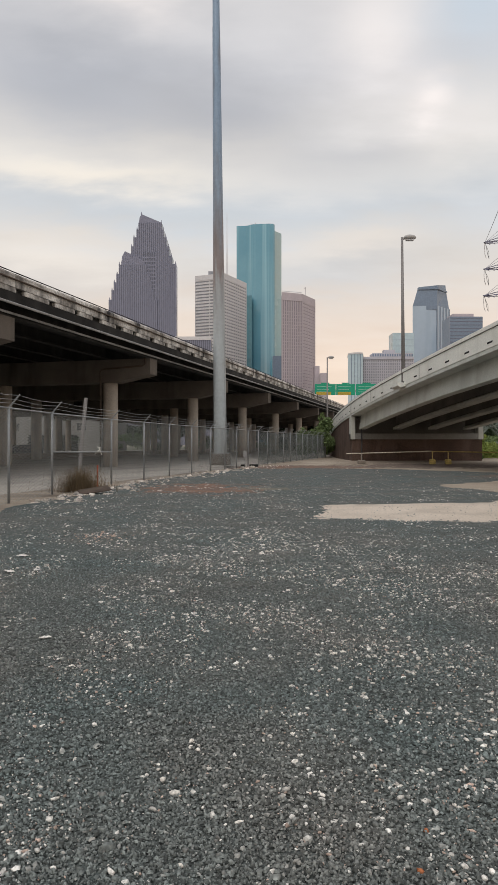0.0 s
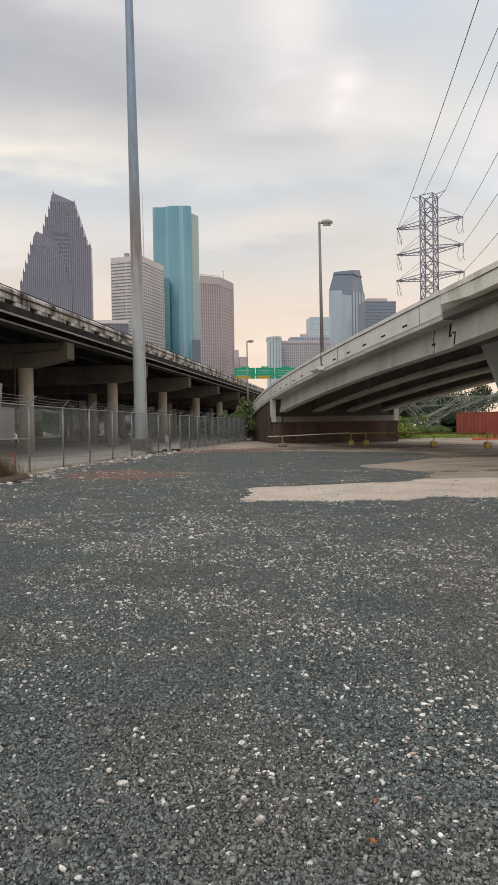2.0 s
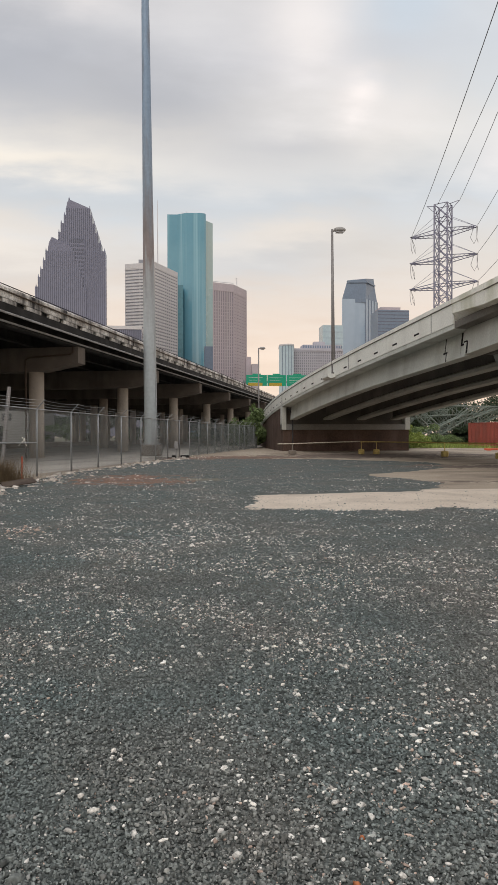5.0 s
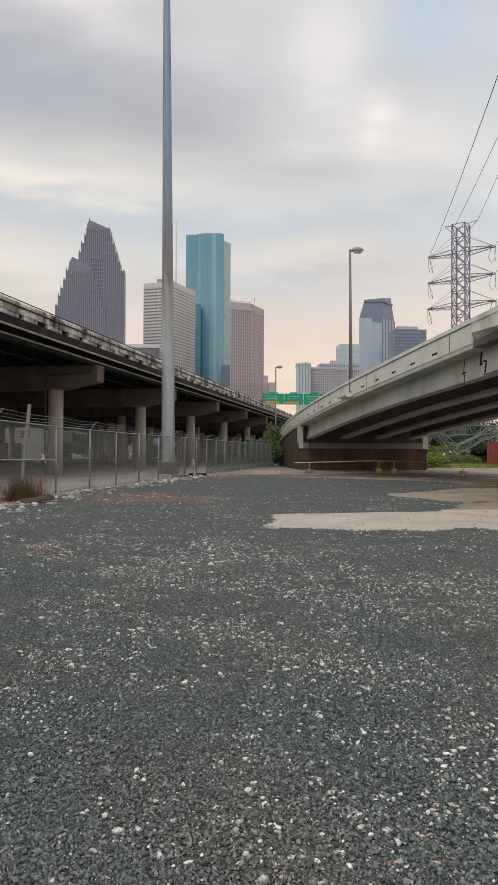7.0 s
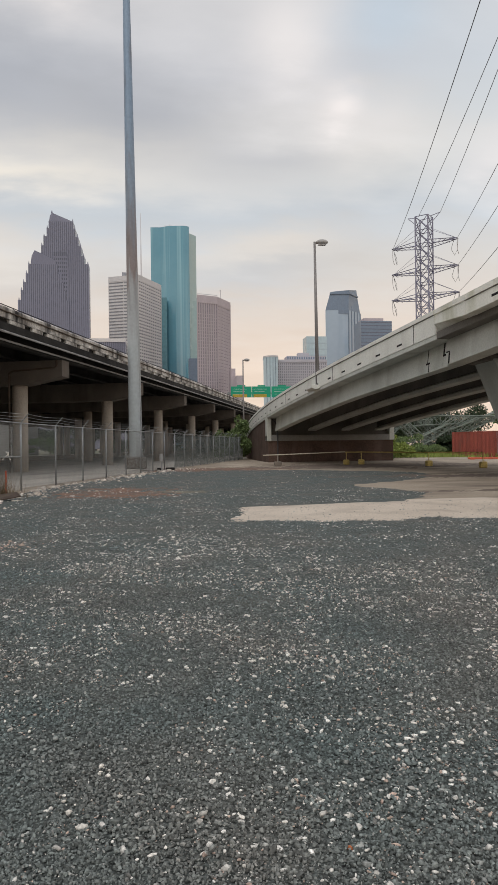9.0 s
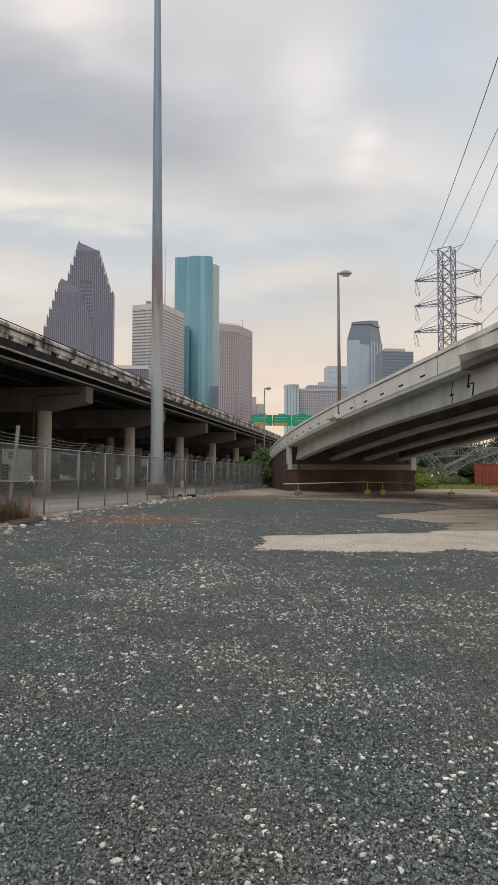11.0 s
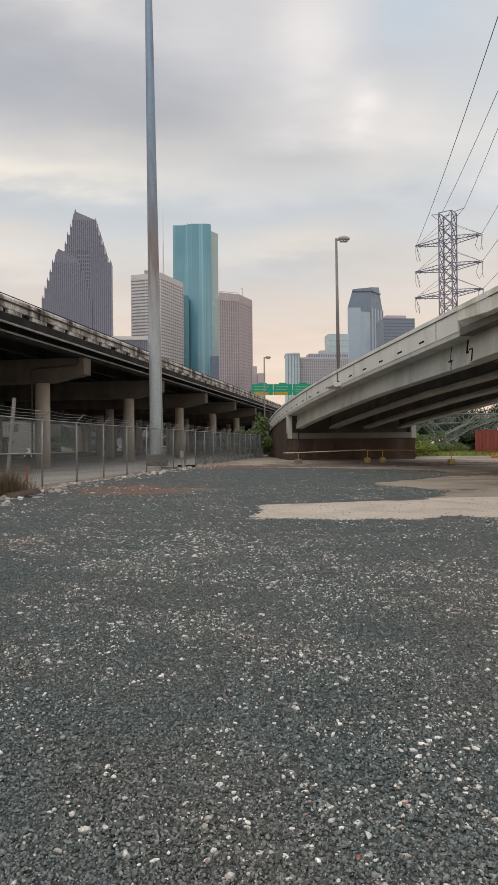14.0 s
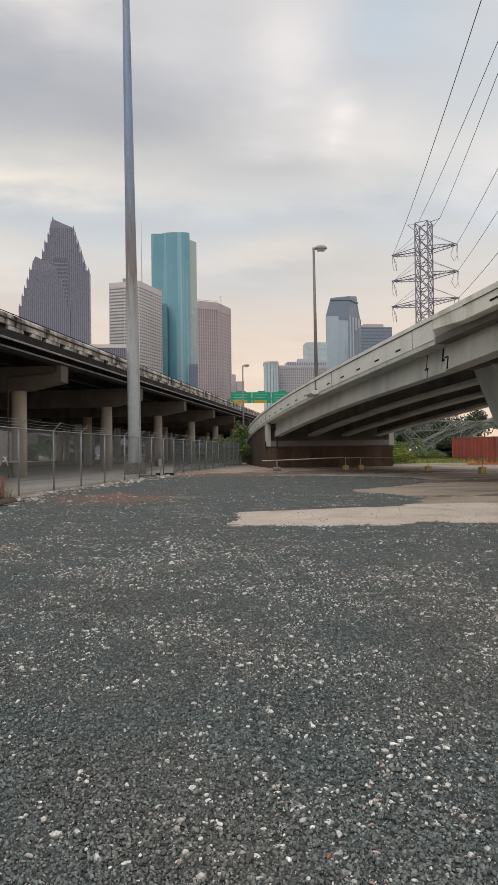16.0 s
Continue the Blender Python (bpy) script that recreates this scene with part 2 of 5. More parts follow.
M = dict(
    paving=material("old_concrete_paving", (0.45, 0.38, 0.30), (0.31, 0.255, 0.20), 0.28, 30, 0.92, 0.3, fine_amount=0.3, stain=(0.13, 0.098, 0.08), stain_amount=0.8, streak=(0.45, 1.3, 1)),
    gravel=material("dark_gravel_bed", (0.088, 0.110, 0.107), (0.122, 0.128, 0.120), 0.5, 48, 0.95, 1.0, fine_amount=0.95, stain=(0.22, 0.19, 0.16), stain_amount=0.3, bump_distance=0.03),
    chip=material("dark_gravel_chips", (0.154, 0.196, 0.193), (0.214, 0.211, 0.195), 0.55, 60, 0.85, 0.2, per_island=0.62),
    grey_chip=material("pale_grey_gravel_chips", (0.38, 0.40, 0.385), (0.31, 0.30, 0.275), 0.6, 60, 0.85, 0.2, per_island=0.5),
    pebble=material("pale_pebbles", (0.82, 0.80, 0.755), (0.69, 0.65, 0.59), 4, 80, 0.85, 0.2, per_island=0.35),
    tan_pebble=material("pink_tan_pebbles", (0.58, 0.43, 0.36), (0.50, 0.40, 0.33), 4, 80, 0.85, 0.2, per_island=0.4),
    grey_pebble=material("dull_grey_pebbles", (0.36, 0.34, 0.30), (0.27, 0.265, 0.245), 4, 80, 0.85, 0.2, per_island=0.45),
    rubble=material("broken_concrete", (0.70, 0.655, 0.60), (0.42, 0.36, 0.31), 3, 30, 0.9, 0.4, per_island=0.4),
    ramp=material("pale_ramp_concrete", (0.81, 0.815, 0.765), (0.74, 0.745, 0.70), 0.5, 14, 0.8, 0.1, fine_amount=0.08, stain=(0.50, 0.49, 0.44), stain_amount=0.4, streak=(1, 1, 0.25)),
    mossy=material("mildew_stained_ramp_concrete", (0.82, 0.82, 0.76), (0.745, 0.75, 0.68), 0.45, 14, 0.8, 0.1, fine_amount=0.08, stain=(0.40, 0.40, 0.27), stain_amount=0.6, streak=(1.3, 1.3, 0.35)),
    girder=material("grey_girder_concrete", (0.60, 0.615, 0.57), (0.52, 0.535, 0.50), 0.5, 14, 0.75, 0.1, fine_amount=0.1, stain=(0.31, 0.30, 0.27), stain_amount=0.45, streak=(1, 1, 0.3)),
    # Dark tone stands in for shade between and behind the ramp girders.
    shaded_soffit=material("shade_darkened_underside", (0.185, 0.173, 0.155), (0.13, 0.122, 0.112), 0.6, 14, 0.9, 0.1, fine_amount=0.15),
    pier=material("cool_grey_pier_concrete", (0.44, 0.475, 0.46), (0.39, 0.425, 0.415), 0.5, 12, 0.8, 0.08, fine_amount=0.08, stain=(0.26, 0.265, 0.26), stain_amount=0.4, streak=(1, 1, 0.3)),
    brown=material("brown_stained_abutment", (0.115, 0.072, 0.055), (0.085, 0.056, 0.045), 0.8, 18, 0.85, 0.3, stain=(0.17, 0.12, 0.10), stain_amount=0.5, streak=(1, 1, 0.2)),
    old=material("weathered_bridge_concrete", (0.29, 0.25, 0.21), (0.22, 0.19, 0.16), 0.6, 20, 0.85, 0.2, fine_amount=0.2, stain=(0.15, 0.13, 0.11), stain_amount=0.5, streak=(1, 1, 0.2)),
    # Cap tone is lowered beyond grime to hold the shade under the deck.
    cap=material("grimy_shade_dark_cap_concrete", (0.165, 0.14, 0.118), (0.12, 0.102, 0.087), 0.6, 20, 0.88, 0.2, fine_amount=0.2, stain=(0.05, 0.045, 0.04), stain_amount=0.6, streak=(1, 1, 0.2)),
    column=material("beige_column_concrete", (0.54, 0.475, 0.40), (0.44, 0.385, 0.325), 0.8, 20, 0.85, 0.2, fine_amount=0.2, stain=(0.20, 0.175, 0.15), stain_amount=0.5, streak=(1, 1, 0.12)),
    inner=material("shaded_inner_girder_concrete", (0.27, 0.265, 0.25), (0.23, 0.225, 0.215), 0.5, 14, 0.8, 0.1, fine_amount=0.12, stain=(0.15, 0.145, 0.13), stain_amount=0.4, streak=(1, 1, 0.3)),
    # Near-black tone puts the shade under the viaduct deck into the concrete's colour.
    shade_soot=material("shade_dark_sooty_concrete", (0.018, 0.017, 0.016), (0.012, 0.0115, 0.011), 0.7, 20, 0.9, 0.2, stain=(0.06, 0.056, 0.053), stain_amount=0.4, streak=(1, 1, 0.15)),
    parapet=material("mildewed_parapet", (0.74, 0.72, 0.68), (0.31, 0.285, 0.26), 0.6, 9, 0.9, 0.3, stain=(0.03, 0.028, 0.028), stain_amount=1.0, streak=(1.3, 1.3, 0.3)),
    galv=material("galvanised_steel", (0.37, 0.385, 0.395), (0.30, 0.315, 0.325), 0.7, 15, 0.5, 0.05, metal=0.35, fine_amount=0.12, stain=(0.17, 0.16, 0.16), stain_amount=0.5, streak=(1, 1, 0.12)),
    # Blue upper stops put sky reflection into the colour; brown ones are rust.
    mast=material("weathered_sky_tinted_steel", (0.31, 0.38, 0.47), (0.36, 0.42, 0.50), 0.25, 5, 0.5, 0.05, metal=0.1, fine_amount=0.07, stain=(0.17, 0.155, 0.155), stain_amount=0.6, streak=(4, 4, 0.7),
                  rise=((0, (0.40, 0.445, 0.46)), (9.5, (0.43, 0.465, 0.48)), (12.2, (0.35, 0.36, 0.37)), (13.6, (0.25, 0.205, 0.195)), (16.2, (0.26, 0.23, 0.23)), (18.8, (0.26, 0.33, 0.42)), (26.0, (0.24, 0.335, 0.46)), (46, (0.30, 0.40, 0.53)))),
    lamp_steel=material("dull_lamp_steel", (0.27, 0.255, 0.25), (0.22, 0.21, 0.21), 0.8, 12, 0.55, 0.05, metal=0.2, fine_amount=0.12),
    lamp_shell=material("pale_lamp_shell", (0.42, 0.41, 0.40), (0.36, 0.35, 0.34), 0.8, 12, 0.5, 0.05, fine_amount=0.1),
    link=material("fence_wire", (0.38, 0.40, 0.40), (0.31, 0.33, 0.33), 3, 30, 0.5, 0.0, metal=0.3),
    screen=material("green_fence_screen", (0.10, 0.125, 0.12), (0.08, 0.10, 0.095), 1.5, 40, 0.9, 0.2),
    conduit=material("chalky_conduit", (0.40, 0.40, 0.40), (0.27, 0.265, 0.26), 0.8, 15, 0.7, 0.05, fine_amount=0.15),
    lattice=material("pylon_steel", (0.29, 0.29, 0.38), (0.24, 0.24, 0.32), 1, 10, 0.55, 0.0, metal=0.3),
    cable=material("dark_cable", (0.06, 0.06, 0.065), (0.05, 0.05, 0.055), 1, 10, 0.6, 0.0),
    dark=material("dark_opening_fill", (0.015, 0.015, 0.015), (0.01, 0.01, 0.01), 1, 10, 0.95, 0.0),
    yellow=material("yellow_block_paint", (0.66, 0.52, 0.18), (0.53, 0.41, 0.14), 3, 25, 0.8, 0.2, stain=(0.28, 0.21, 0.1), stain_amount=0.5),
    red=material("red_container_paint", (0.33, 0.078, 0.055), (0.27, 0.064, 0.048), 0.8, 12, 0.6, 0.05, stain=(0.15, 0.06, 0.045), stain_amount=0.5, streak=(1, 1, 0.2)),
    orange=material("orange_plastic", (0.60, 0.13, 0.07), (0.52, 0.11, 0.06), 3, 25, 0.6, 0.0),
    green_steel=material("pale_green_steel", (0.22, 0.26, 0.225), (0.13, 0.16, 0.135), 1.2, 14, 0.7, 0.05, stain=(0.17, 0.12, 0.09), stain_amount=0.5),
    leaf=material("green_leaves", (0.10, 0.17, 0.045), (0.07, 0.125, 0.04), 1.2, 9, 0.7, 0.0, per_island=0.45),
    pale_leaf=material("pale_green_leaves", (0.17, 0.235, 0.09), (0.12, 0.17, 0.065), 1.2, 9, 0.7, 0.0, per_island=0.45),
    dark_leaf=material("dark_green_leaves", (0.035, 0.06, 0.025), (0.028, 0.045, 0.02), 1.2, 9, 0.7, 0.0, per_island=0.45),
    grass=material("lush_grass", (0.29, 0.35, 0.085), (0.21, 0.28, 0.065), 0.6, 12, 0.8, 0.0, per_island=0.4),
    dry=material("dry_grass", (0.20, 0.145, 0.085), (0.15, 0.11, 0.065), 2, 20, 0.85, 0.0, per_island=0.4),
    bark=material("bark", (0.10, 0.075, 0.055), (0.07, 0.05, 0.04), 3, 25, 0.9, 0.5),
    sign=material("green_sign_sheet", (0.01, 0.36, 0.215), (0.01, 0.33, 0.20), 0.4, 8, 0.5, 0.0, fine_amount=0.06),
    sign_white=material("white_sign_legend", (0.65, 0.70, 0.66), (0.6, 0.66, 0.62), 1, 8, 0.5, 0.0),
    sign_yellow=material("yellow_sign_sheet", (0.50, 0.36, 0.05), (0.46, 0.33, 0.05), 1, 8, 0.5, 0.0),
    white_wall=material("white_shed_wall", (0.23, 0.228, 0.222), (0.19, 0.187, 0.18), 0.3, 8, 0.85, 0.05, stain=(0.12, 0.115, 0.11), stain_amount=0.5, streak=(1, 1, 0.2)),
    car=material("dark_blue_car_paint", (0.03, 0.04, 0.06), (0.03, 0.035, 0.055), 1, 8, 0.25, 0.0, spec=0.6),
    rubber=material("black_rubber", (0.02, 0.02, 0.02), (0.025, 0.025, 0.025), 4, 30, 0.9, 0.1),
    glass_dark=material("dark_glass", (0.03, 0.04, 0.05), (0.03, 0.04, 0.05), 1, 5, 0.1, 0.0, spec=0.7),
    mauve=material("mauve_granite", (0.235, 0.245, 0.325), (0.215, 0.225, 0.302), 0.05, 0.6, 0.6, 0.0, fine_amount=0.08),
    mauve_glass=material("mauve_tower_glass", (0.165, 0.175, 0.23), (0.15, 0.16, 0.215), 0.05, 0.3, 0.25, 0.0, fine_amount=0.15),
    # Bay glass is darkened to hold the recess's shadow and reflection.
    bay_glass=material("shade_dark_bay_glass", (0.115, 0.125, 0.165), (0.10, 0.11, 0.15), 0.05, 0.4, 0.3, 0.0, fine_amount=0.1),
    white_stone=material("pale_travertine", (0.64, 0.63, 0.645), (0.59, 0.585, 0.60), 0.05, 0.6, 0.7, 0.0, fine_amount=0.06),
    grey_glass=material("grey_tower_glass", (0.33, 0.34, 0.37), (0.28, 0.29, 0.325), 0.05, 0.4, 0.25, 0.0, fine_amount=0.15),
    # Pale upright streaks paint sky reflections into the glass colour.
    teal=material("teal_wall_with_reflections", (0.115, 0.315, 0.42), (0.16, 0.37, 0.465), 0.012, 0.25, 0.12, 0.0, fine_amount=0.02, spec=0.9, stain=(0.30, 0.54, 0.62), stain_amount=0.75, streak=(9, 9, 0.12)),
    # The side wing's pale sheen is part of this lighter colour.
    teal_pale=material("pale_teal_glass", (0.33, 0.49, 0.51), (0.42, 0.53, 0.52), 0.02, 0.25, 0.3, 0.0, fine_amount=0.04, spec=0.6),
    teal_dark=material("deep_teal_glass", (0.10, 0.24, 0.29), (0.09, 0.22, 0.27), 0.02, 0.3, 0.25, 0.0, fine_amount=0.12),
    pink=material("pink_granite", (0.49, 0.435, 0.47), (0.44, 0.395, 0.43), 0.03, 0.5, 0.65, 0.0, fine_amount=0.07),
    pink_glass=material("brown_tower_glass", (0.30, 0.275, 0.31), (0.27, 0.25, 0.28), 0.05, 0.4, 0.3, 0.0, fine_amount=0.12),
    blue_glass=material("pale_blue_curtain_wall", (0.375, 0.47, 0.575), (0.42, 0.515, 0.605), 0.012, 0.1, 0.2, 0.0, fine_amount=0.03, spec=0.7, stain=(0.30, 0.39, 0.50), stain_amount=0.5, streak=(4, 4, 0.3)),
    verge=material("rough_grass_verge", (0.085, 0.10, 0.055), (0.12, 0.105, 0.075), 0.25, 6, 0.95, 0.5, fine_amount=0.45),
    road=material("pale_road_concrete", (0.52, 0.48, 0.43), (0.42, 0.39, 0.35), 0.3, 20, 0.9, 0.15, fine_amount=0.15, stain=(0.20, 0.18, 0.16), stain_amount=0.6, streak=(1, 0.2, 1)),
    lilac=material("lilac_grey_stone", (0.48, 0.475, 0.53), (0.43, 0.425, 0.475), 0.05, 0.6, 0.7, 0.0, fine_amount=0.06),
    dusty=material("faded_pale_pipe", (0.60, 0.56, 0.46), (0.52, 0.47, 0.36), 2, 15, 0.8, 0.1),
    slate=material("slate_tower_glass", (0.195, 0.25, 0.33), (0.175, 0.23, 0.31), 0.03, 0.4, 0.35, 0.0, fine_amount=0.10),
    cyan=material("hazy_cyan_glass", (0.43, 0.555, 0.62), (0.47, 0.585, 0.64), 0.03, 0.3, 0.3, 0.0, fine_amount=0.06),
)

# ---- ground ----
ground_bm = bmesh.new()
rings = [0, 30, 80, 200, 600, 1500, 3500]
prev = None
for r in rings:
    ring = [ground_bm.verts.new((r * math.cos(i * math.pi / 16), r * math.sin(i * math.pi / 16) + 20, 0)) for i in range(32)] if r else [ground_bm.verts.new((0, 20, 0))]
    if prev is not None:
        for i in range(32):
            if len(prev) == 1:
                ground_bm.faces.new((prev[0], ring[i], ring[(i + 1) % 32]))
            else:
                ground_bm.faces.new((prev[i], ring[i], ring[(i + 1) % 32], prev[(i + 1) % 32]))
    prev = ring
tagged(part("ground", ground_bm, M["paving"]), "old pale brown concrete paving with dirt and stains", "ground", kind="structure")

# outline of the bare concrete that the gravel leaves open, east of the lot
BARE = [(1.45, 13.65), (3.0, 13.3), (4.5, 13.05), (5.2, 13.45), (7.5, 12.85), (11, 12.7), (30, 11.5), (30, 60), (1, 60), (2.5, 43), (9, 39.5), (13, 35), (12.6, 30.5), (9.6, 27.2), (7.2, 25.2), (6.6, 24.0),
        (7.6, 21.8), (7.9, 20.2), (7.1, 18.5), (6.2, 17.4), (4.0, 16.95), (1.95, 16.75)]


def outline_distance(px, py, poly):
    """Signed distance to an outline, positive inside."""
    inside = np.zeros(px.shape, bool)
    best = np.full(px.shape, 1e9)
    for (ax, ay), (bx, by) in zip(poly, poly[1:] + poly[:1]):
        t = np.clip(((px - ax) * (bx - ax) + (py - ay) * (by - ay)) / ((bx - ax) ** 2 + (by - ay) ** 2), 0, 1)
        best = np.minimum(best, np.hypot(px - ax - t * (bx - ax), py - ay - t * (by - ay)))
        cross = ((ay > py) != (by > py)) & (px < (bx - ax) * (py - ay) / (by - ay + 1e-12) + ax)
        inside ^= cross
    return np.where(inside, best, -best)


FENCE = [(-6.5, 2.0), (-6.3, 8.0), (-6.05, 17.0), (-5.75, 21.0), (-5.05, 25.4), (-4.25, 29.3), (-3.5, 32.6), (-1.3, 40.4), (5.2, 63.5), (7.6, 72.0), (8.95, 77.0)]


def fence_x(y):
    return np.interp(y, [p[1] for p in FENCE], [p[0] for p in FENCE])


def lumps(px, py, scale, seed=0.0):
    return np.array([noise.noise((x * scale + seed, y * scale - seed, seed)) for x, y in zip(px.ravel(), py.ravel())]).reshape(px.shape)


def gravel_amount(px, py):
    """Positive where gravel lies."""
    d = np.minimum(-outline_distance(px, py, BARE), px - fence_x(py) - 0.55)
    d = np.minimum(d, 43.5 + 0.1 * px - py)
    return d + 0.18 * lumps(px, py, 1.3) + 0.22 * lumps(px, py, 4.0, 7.3)


gx, gy = np.meshgrid(np.arange(-9, 30, 0.16), np.arange(-8, 46, 0.16), indexing="ij")
amount = gravel_amount(gx, gy)
gz = np.clip(amount * 0.12, -0.05, 0.028) + np.where(amount > 0.1, 0.012 * lumps(gx, gy, 0.7, 3.1) + 0.006 * lumps(gx, gy, 2.6, 1.7), 0)
nx, ny = gx.shape
index = np.arange(nx * ny).reshape(nx, ny)
quads = np.stack([index[:-1, :-1], index[1:, :-1], index[1:, 1:], index[:-1, 1:]], -1).reshape(-1, 4)
keep = (gz.ravel()[quads].max(1) > -0.02)
gravel_mesh = mesh_from("gravel", np.stack([gx, gy, gz], -1).reshape(-1, 3), quads[keep], M["gravel"])
tagged(part("gravel", gravel_mesh, None), "dark grey loose gravel layer over the lot", "gravel", kind="stuff")


def gravel_z(px, py):
    i = np.clip(((px + 9) / 0.16).astype(int), 0, nx - 1)
    j = np.clip(((py + 8) / 0.16).astype(int), 0, ny - 1)
    return gz[i, j]


rng = np.random.default_rng(4)
M["brick"] = material("orange_brick", (0.48, 0.17, 0.07), (0.42, 0.15, 0.07), 8, 60, 0.9, 0.3)


PHI = (1 + 5 ** 0.5) / 2
ICO = np.array([(-1, PHI, 0), (1, PHI, 0), (-1, -PHI, 0), (1, -PHI, 0), (0, -1, PHI), (0, 1, PHI), (0, -1, -PHI), (0, 1, -PHI), (PHI, 0, -1), (PHI, 0, 1), (-PHI, 0, -1), (-PHI, 0, 1)]) / 1.902
ICO_FACES = np.array([(0, 11, 5), (0, 5, 1), (0, 1, 7), (0, 7, 10), (0, 10, 11), (1, 5, 9), (5, 11, 4), (11, 10, 2), (10, 7, 6), (7, 1, 8),
                      (3, 9, 4), (3, 4, 2), (3, 2, 6), (3, 6, 8), (3, 8, 9), (4, 9, 5), (2, 4, 11), (6, 2, 10), (8, 6, 7), (9, 8, 1)])
CHIP = np.array([(math.cos(a) * math.cos(b), math.sin(a) * math.cos(b), math.sin(b)) for b in (-0.5, 0.75) for a in np.arange(4) * math.pi / 2 + (0.4 if b > 0 else 0.0)])
CHIP_FACES = np.array([(0, 1, 5), (0, 5, 4), (1, 2, 6), (1, 6, 5), (2, 3, 7), (2, 7, 6), (3, 0, 4), (3, 4, 7), (4, 5, 6), (4, 6, 7)])


def stones(name, px, py, size, material_, label, sink=0.25, flat=0.55, zs=None, kind="stuff", category="stones", worn=True, pile=0.0):
    """Many small uneven stones joined into one mesh: worn twenty-sided pebbles or angular chips."""
    n = len(px)
    shape, tri = (ICO, ICO_FACES) if worn else (CHIP, CHIP_FACES)
    v = shape[None] * rng.uniform(0.66 if worn else 0.6, 1.2 if worn else 1.25, (n, len(shape), 1))
    scale = np.stack([rng.uniform(0.85, 1.6, n), rng.uniform(0.55, 1.0, n), rng.uniform(0.6, 1.2, n) * flat], -1) * size[:, None]
    v = v * scale[:, None, :]
    turn, tip = rng.uniform(0, 6.283, n), rng.normal(0, 0.4, n)
    y1 = v[..., 1] * np.cos(tip)[:, None] - v[..., 2] * np.sin(tip)[:, None]
    z1 = v[..., 1] * np.sin(tip)[:, None] + v[..., 2] * np.cos(tip)[:, None]
    x2 = v[..., 0] * np.cos(turn)[:, None] - y1 * np.sin(turn)[:, None]
    y2 = v[..., 0] * np.sin(turn)[:, None] + y1 * np.cos(turn)[:, None]
    zs = gravel_z(px, py) + pile * rng.uniform(0, 1, n) if zs is None else zs
    out_v = np.stack([x2 + px[:, None], y2 + py[:, None], z1 + (zs + size * flat * (0.5 - sink))[:, None]], -1)
    f = (tri[None] + len(shape) * np.arange(n)[:, None, None]).reshape(-1, 3)
    me = mesh_from(name, out_v.reshape(-1, 3), f, material_)
    if worn and n > 1:
        me.polygons.foreach_set("use_smooth", rng.uniform(0, 1, len(me.polygons)) < 0.6)
    ob = part(name, me, None)
    return tagged(ob, label, category, kind=kind)


def strewn(n, r0, r1, spread, power=1.0):
    """Places on the lot, thick in front and thinning with distance."""
    r = r0 * (r1 / r0) ** (rng.uniform(0, 1, n) ** power)
    a = 0.09 + rng.uniform(-1.4, 1.4, n) * spread + rng.normal(0, 0.06, n)
    return r * np.sin(a), r * np.cos(a)


# dense dark chips near the stand, thinning outwards
cx, cy = strewn(142000, 1.7, 9.0, 0.40, 0.8)
size = rng.lognormal(math.log(0.0069), 0.34, len(cx)) * np.clip(0.84 + 0.02 * cy, 0.8, 1.1)
stones("gravel_chips", cx, cy, size, M["chip"], "dark grey angular gravel chips on the lot", 0.05, 0.75, worn=False, pile=0.009)
cx, cy = strewn(52000, 8.0, 30, 0.42, 0.75)
ok = gravel_amount(cx, cy) > -2.2 * rng.uniform(0, 1, len(cx)) ** 3
cx, cy = cx[ok], cy[ok]
stones("far_gravel_chips", cx, cy, rng.lognormal(math.log(0.0125), 0.4, len(cx)), M["chip"], "dark grey gravel chips further out", 0.3, 0.5, worn=False)


def clustered(n, y0, y1, lo):
    px, py = strewn(n, y0, y1, 0.42, 0.58)
    k = 0.5 + 0.32 * lumps(px, py, 0.8, 11.0) + 0.3 * lumps(px, py, 2.3, 5.0) + 0.32 * lumps(px, py, 6.0, 2.0)
    for bx, by, br, ba in ((1.25, 4.7, 0.45, 0.5), (0.35, 5.9, 0.4, 0.4), (-0.9, 2.7, 0.4, 0.3), (1.5, 7.2, 0.9, 0.25), (0.4, 9.8, 1.5, 0.3), (1.5, 3.4, 0.5, 0.3), (2.1, 4.6, 0.6, 0.25), (2.6, 7.0, 0.8, 0.25)):
        k += ba * np.exp(-((px - bx) ** 2 + (py - by) ** 2) / br ** 2)
    ok = (k > lo + 0.35 * rng.uniform(0, 1, n)) & (gravel_amount(px, py) > 0)
    return px[ok], py[ok]


cx, cy = strewn(9000, 1.7, 10.0, 0.40, 0.7)
stones("pale_gravel_chips", cx, cy, rng.lognormal(math.log(0.0062), 0.4, len(cx)), M["grey_chip"], "pale grey angular gravel chips among the dark ones", 0.0, 0.7, worn=False, pile=0.009)
px, py = clustered(27000, 1.7, 9, 0.44)
stones("pale_pebbles", px, py, np.minimum(rng.lognormal(math.log(0.0042), 0.68, len(px)), 0.016), M["pebble"], "small white and cream pebbles strewn over gravel", 0.0, 0.7, pile=0.009)
px, py = clustered(14000, 1.7, 9, 0.52)
stones("tan_pebbles", px, py, np.minimum(rng.lognormal(math.log(0.0042), 0.55, len(px)), 0.013), M["tan_pebble"], "small pinkish tan pebbles strewn over gravel", 0.0, 0.7, pile=0.009)
px, py = clustered(52000, 4.5, 24, 0.44)
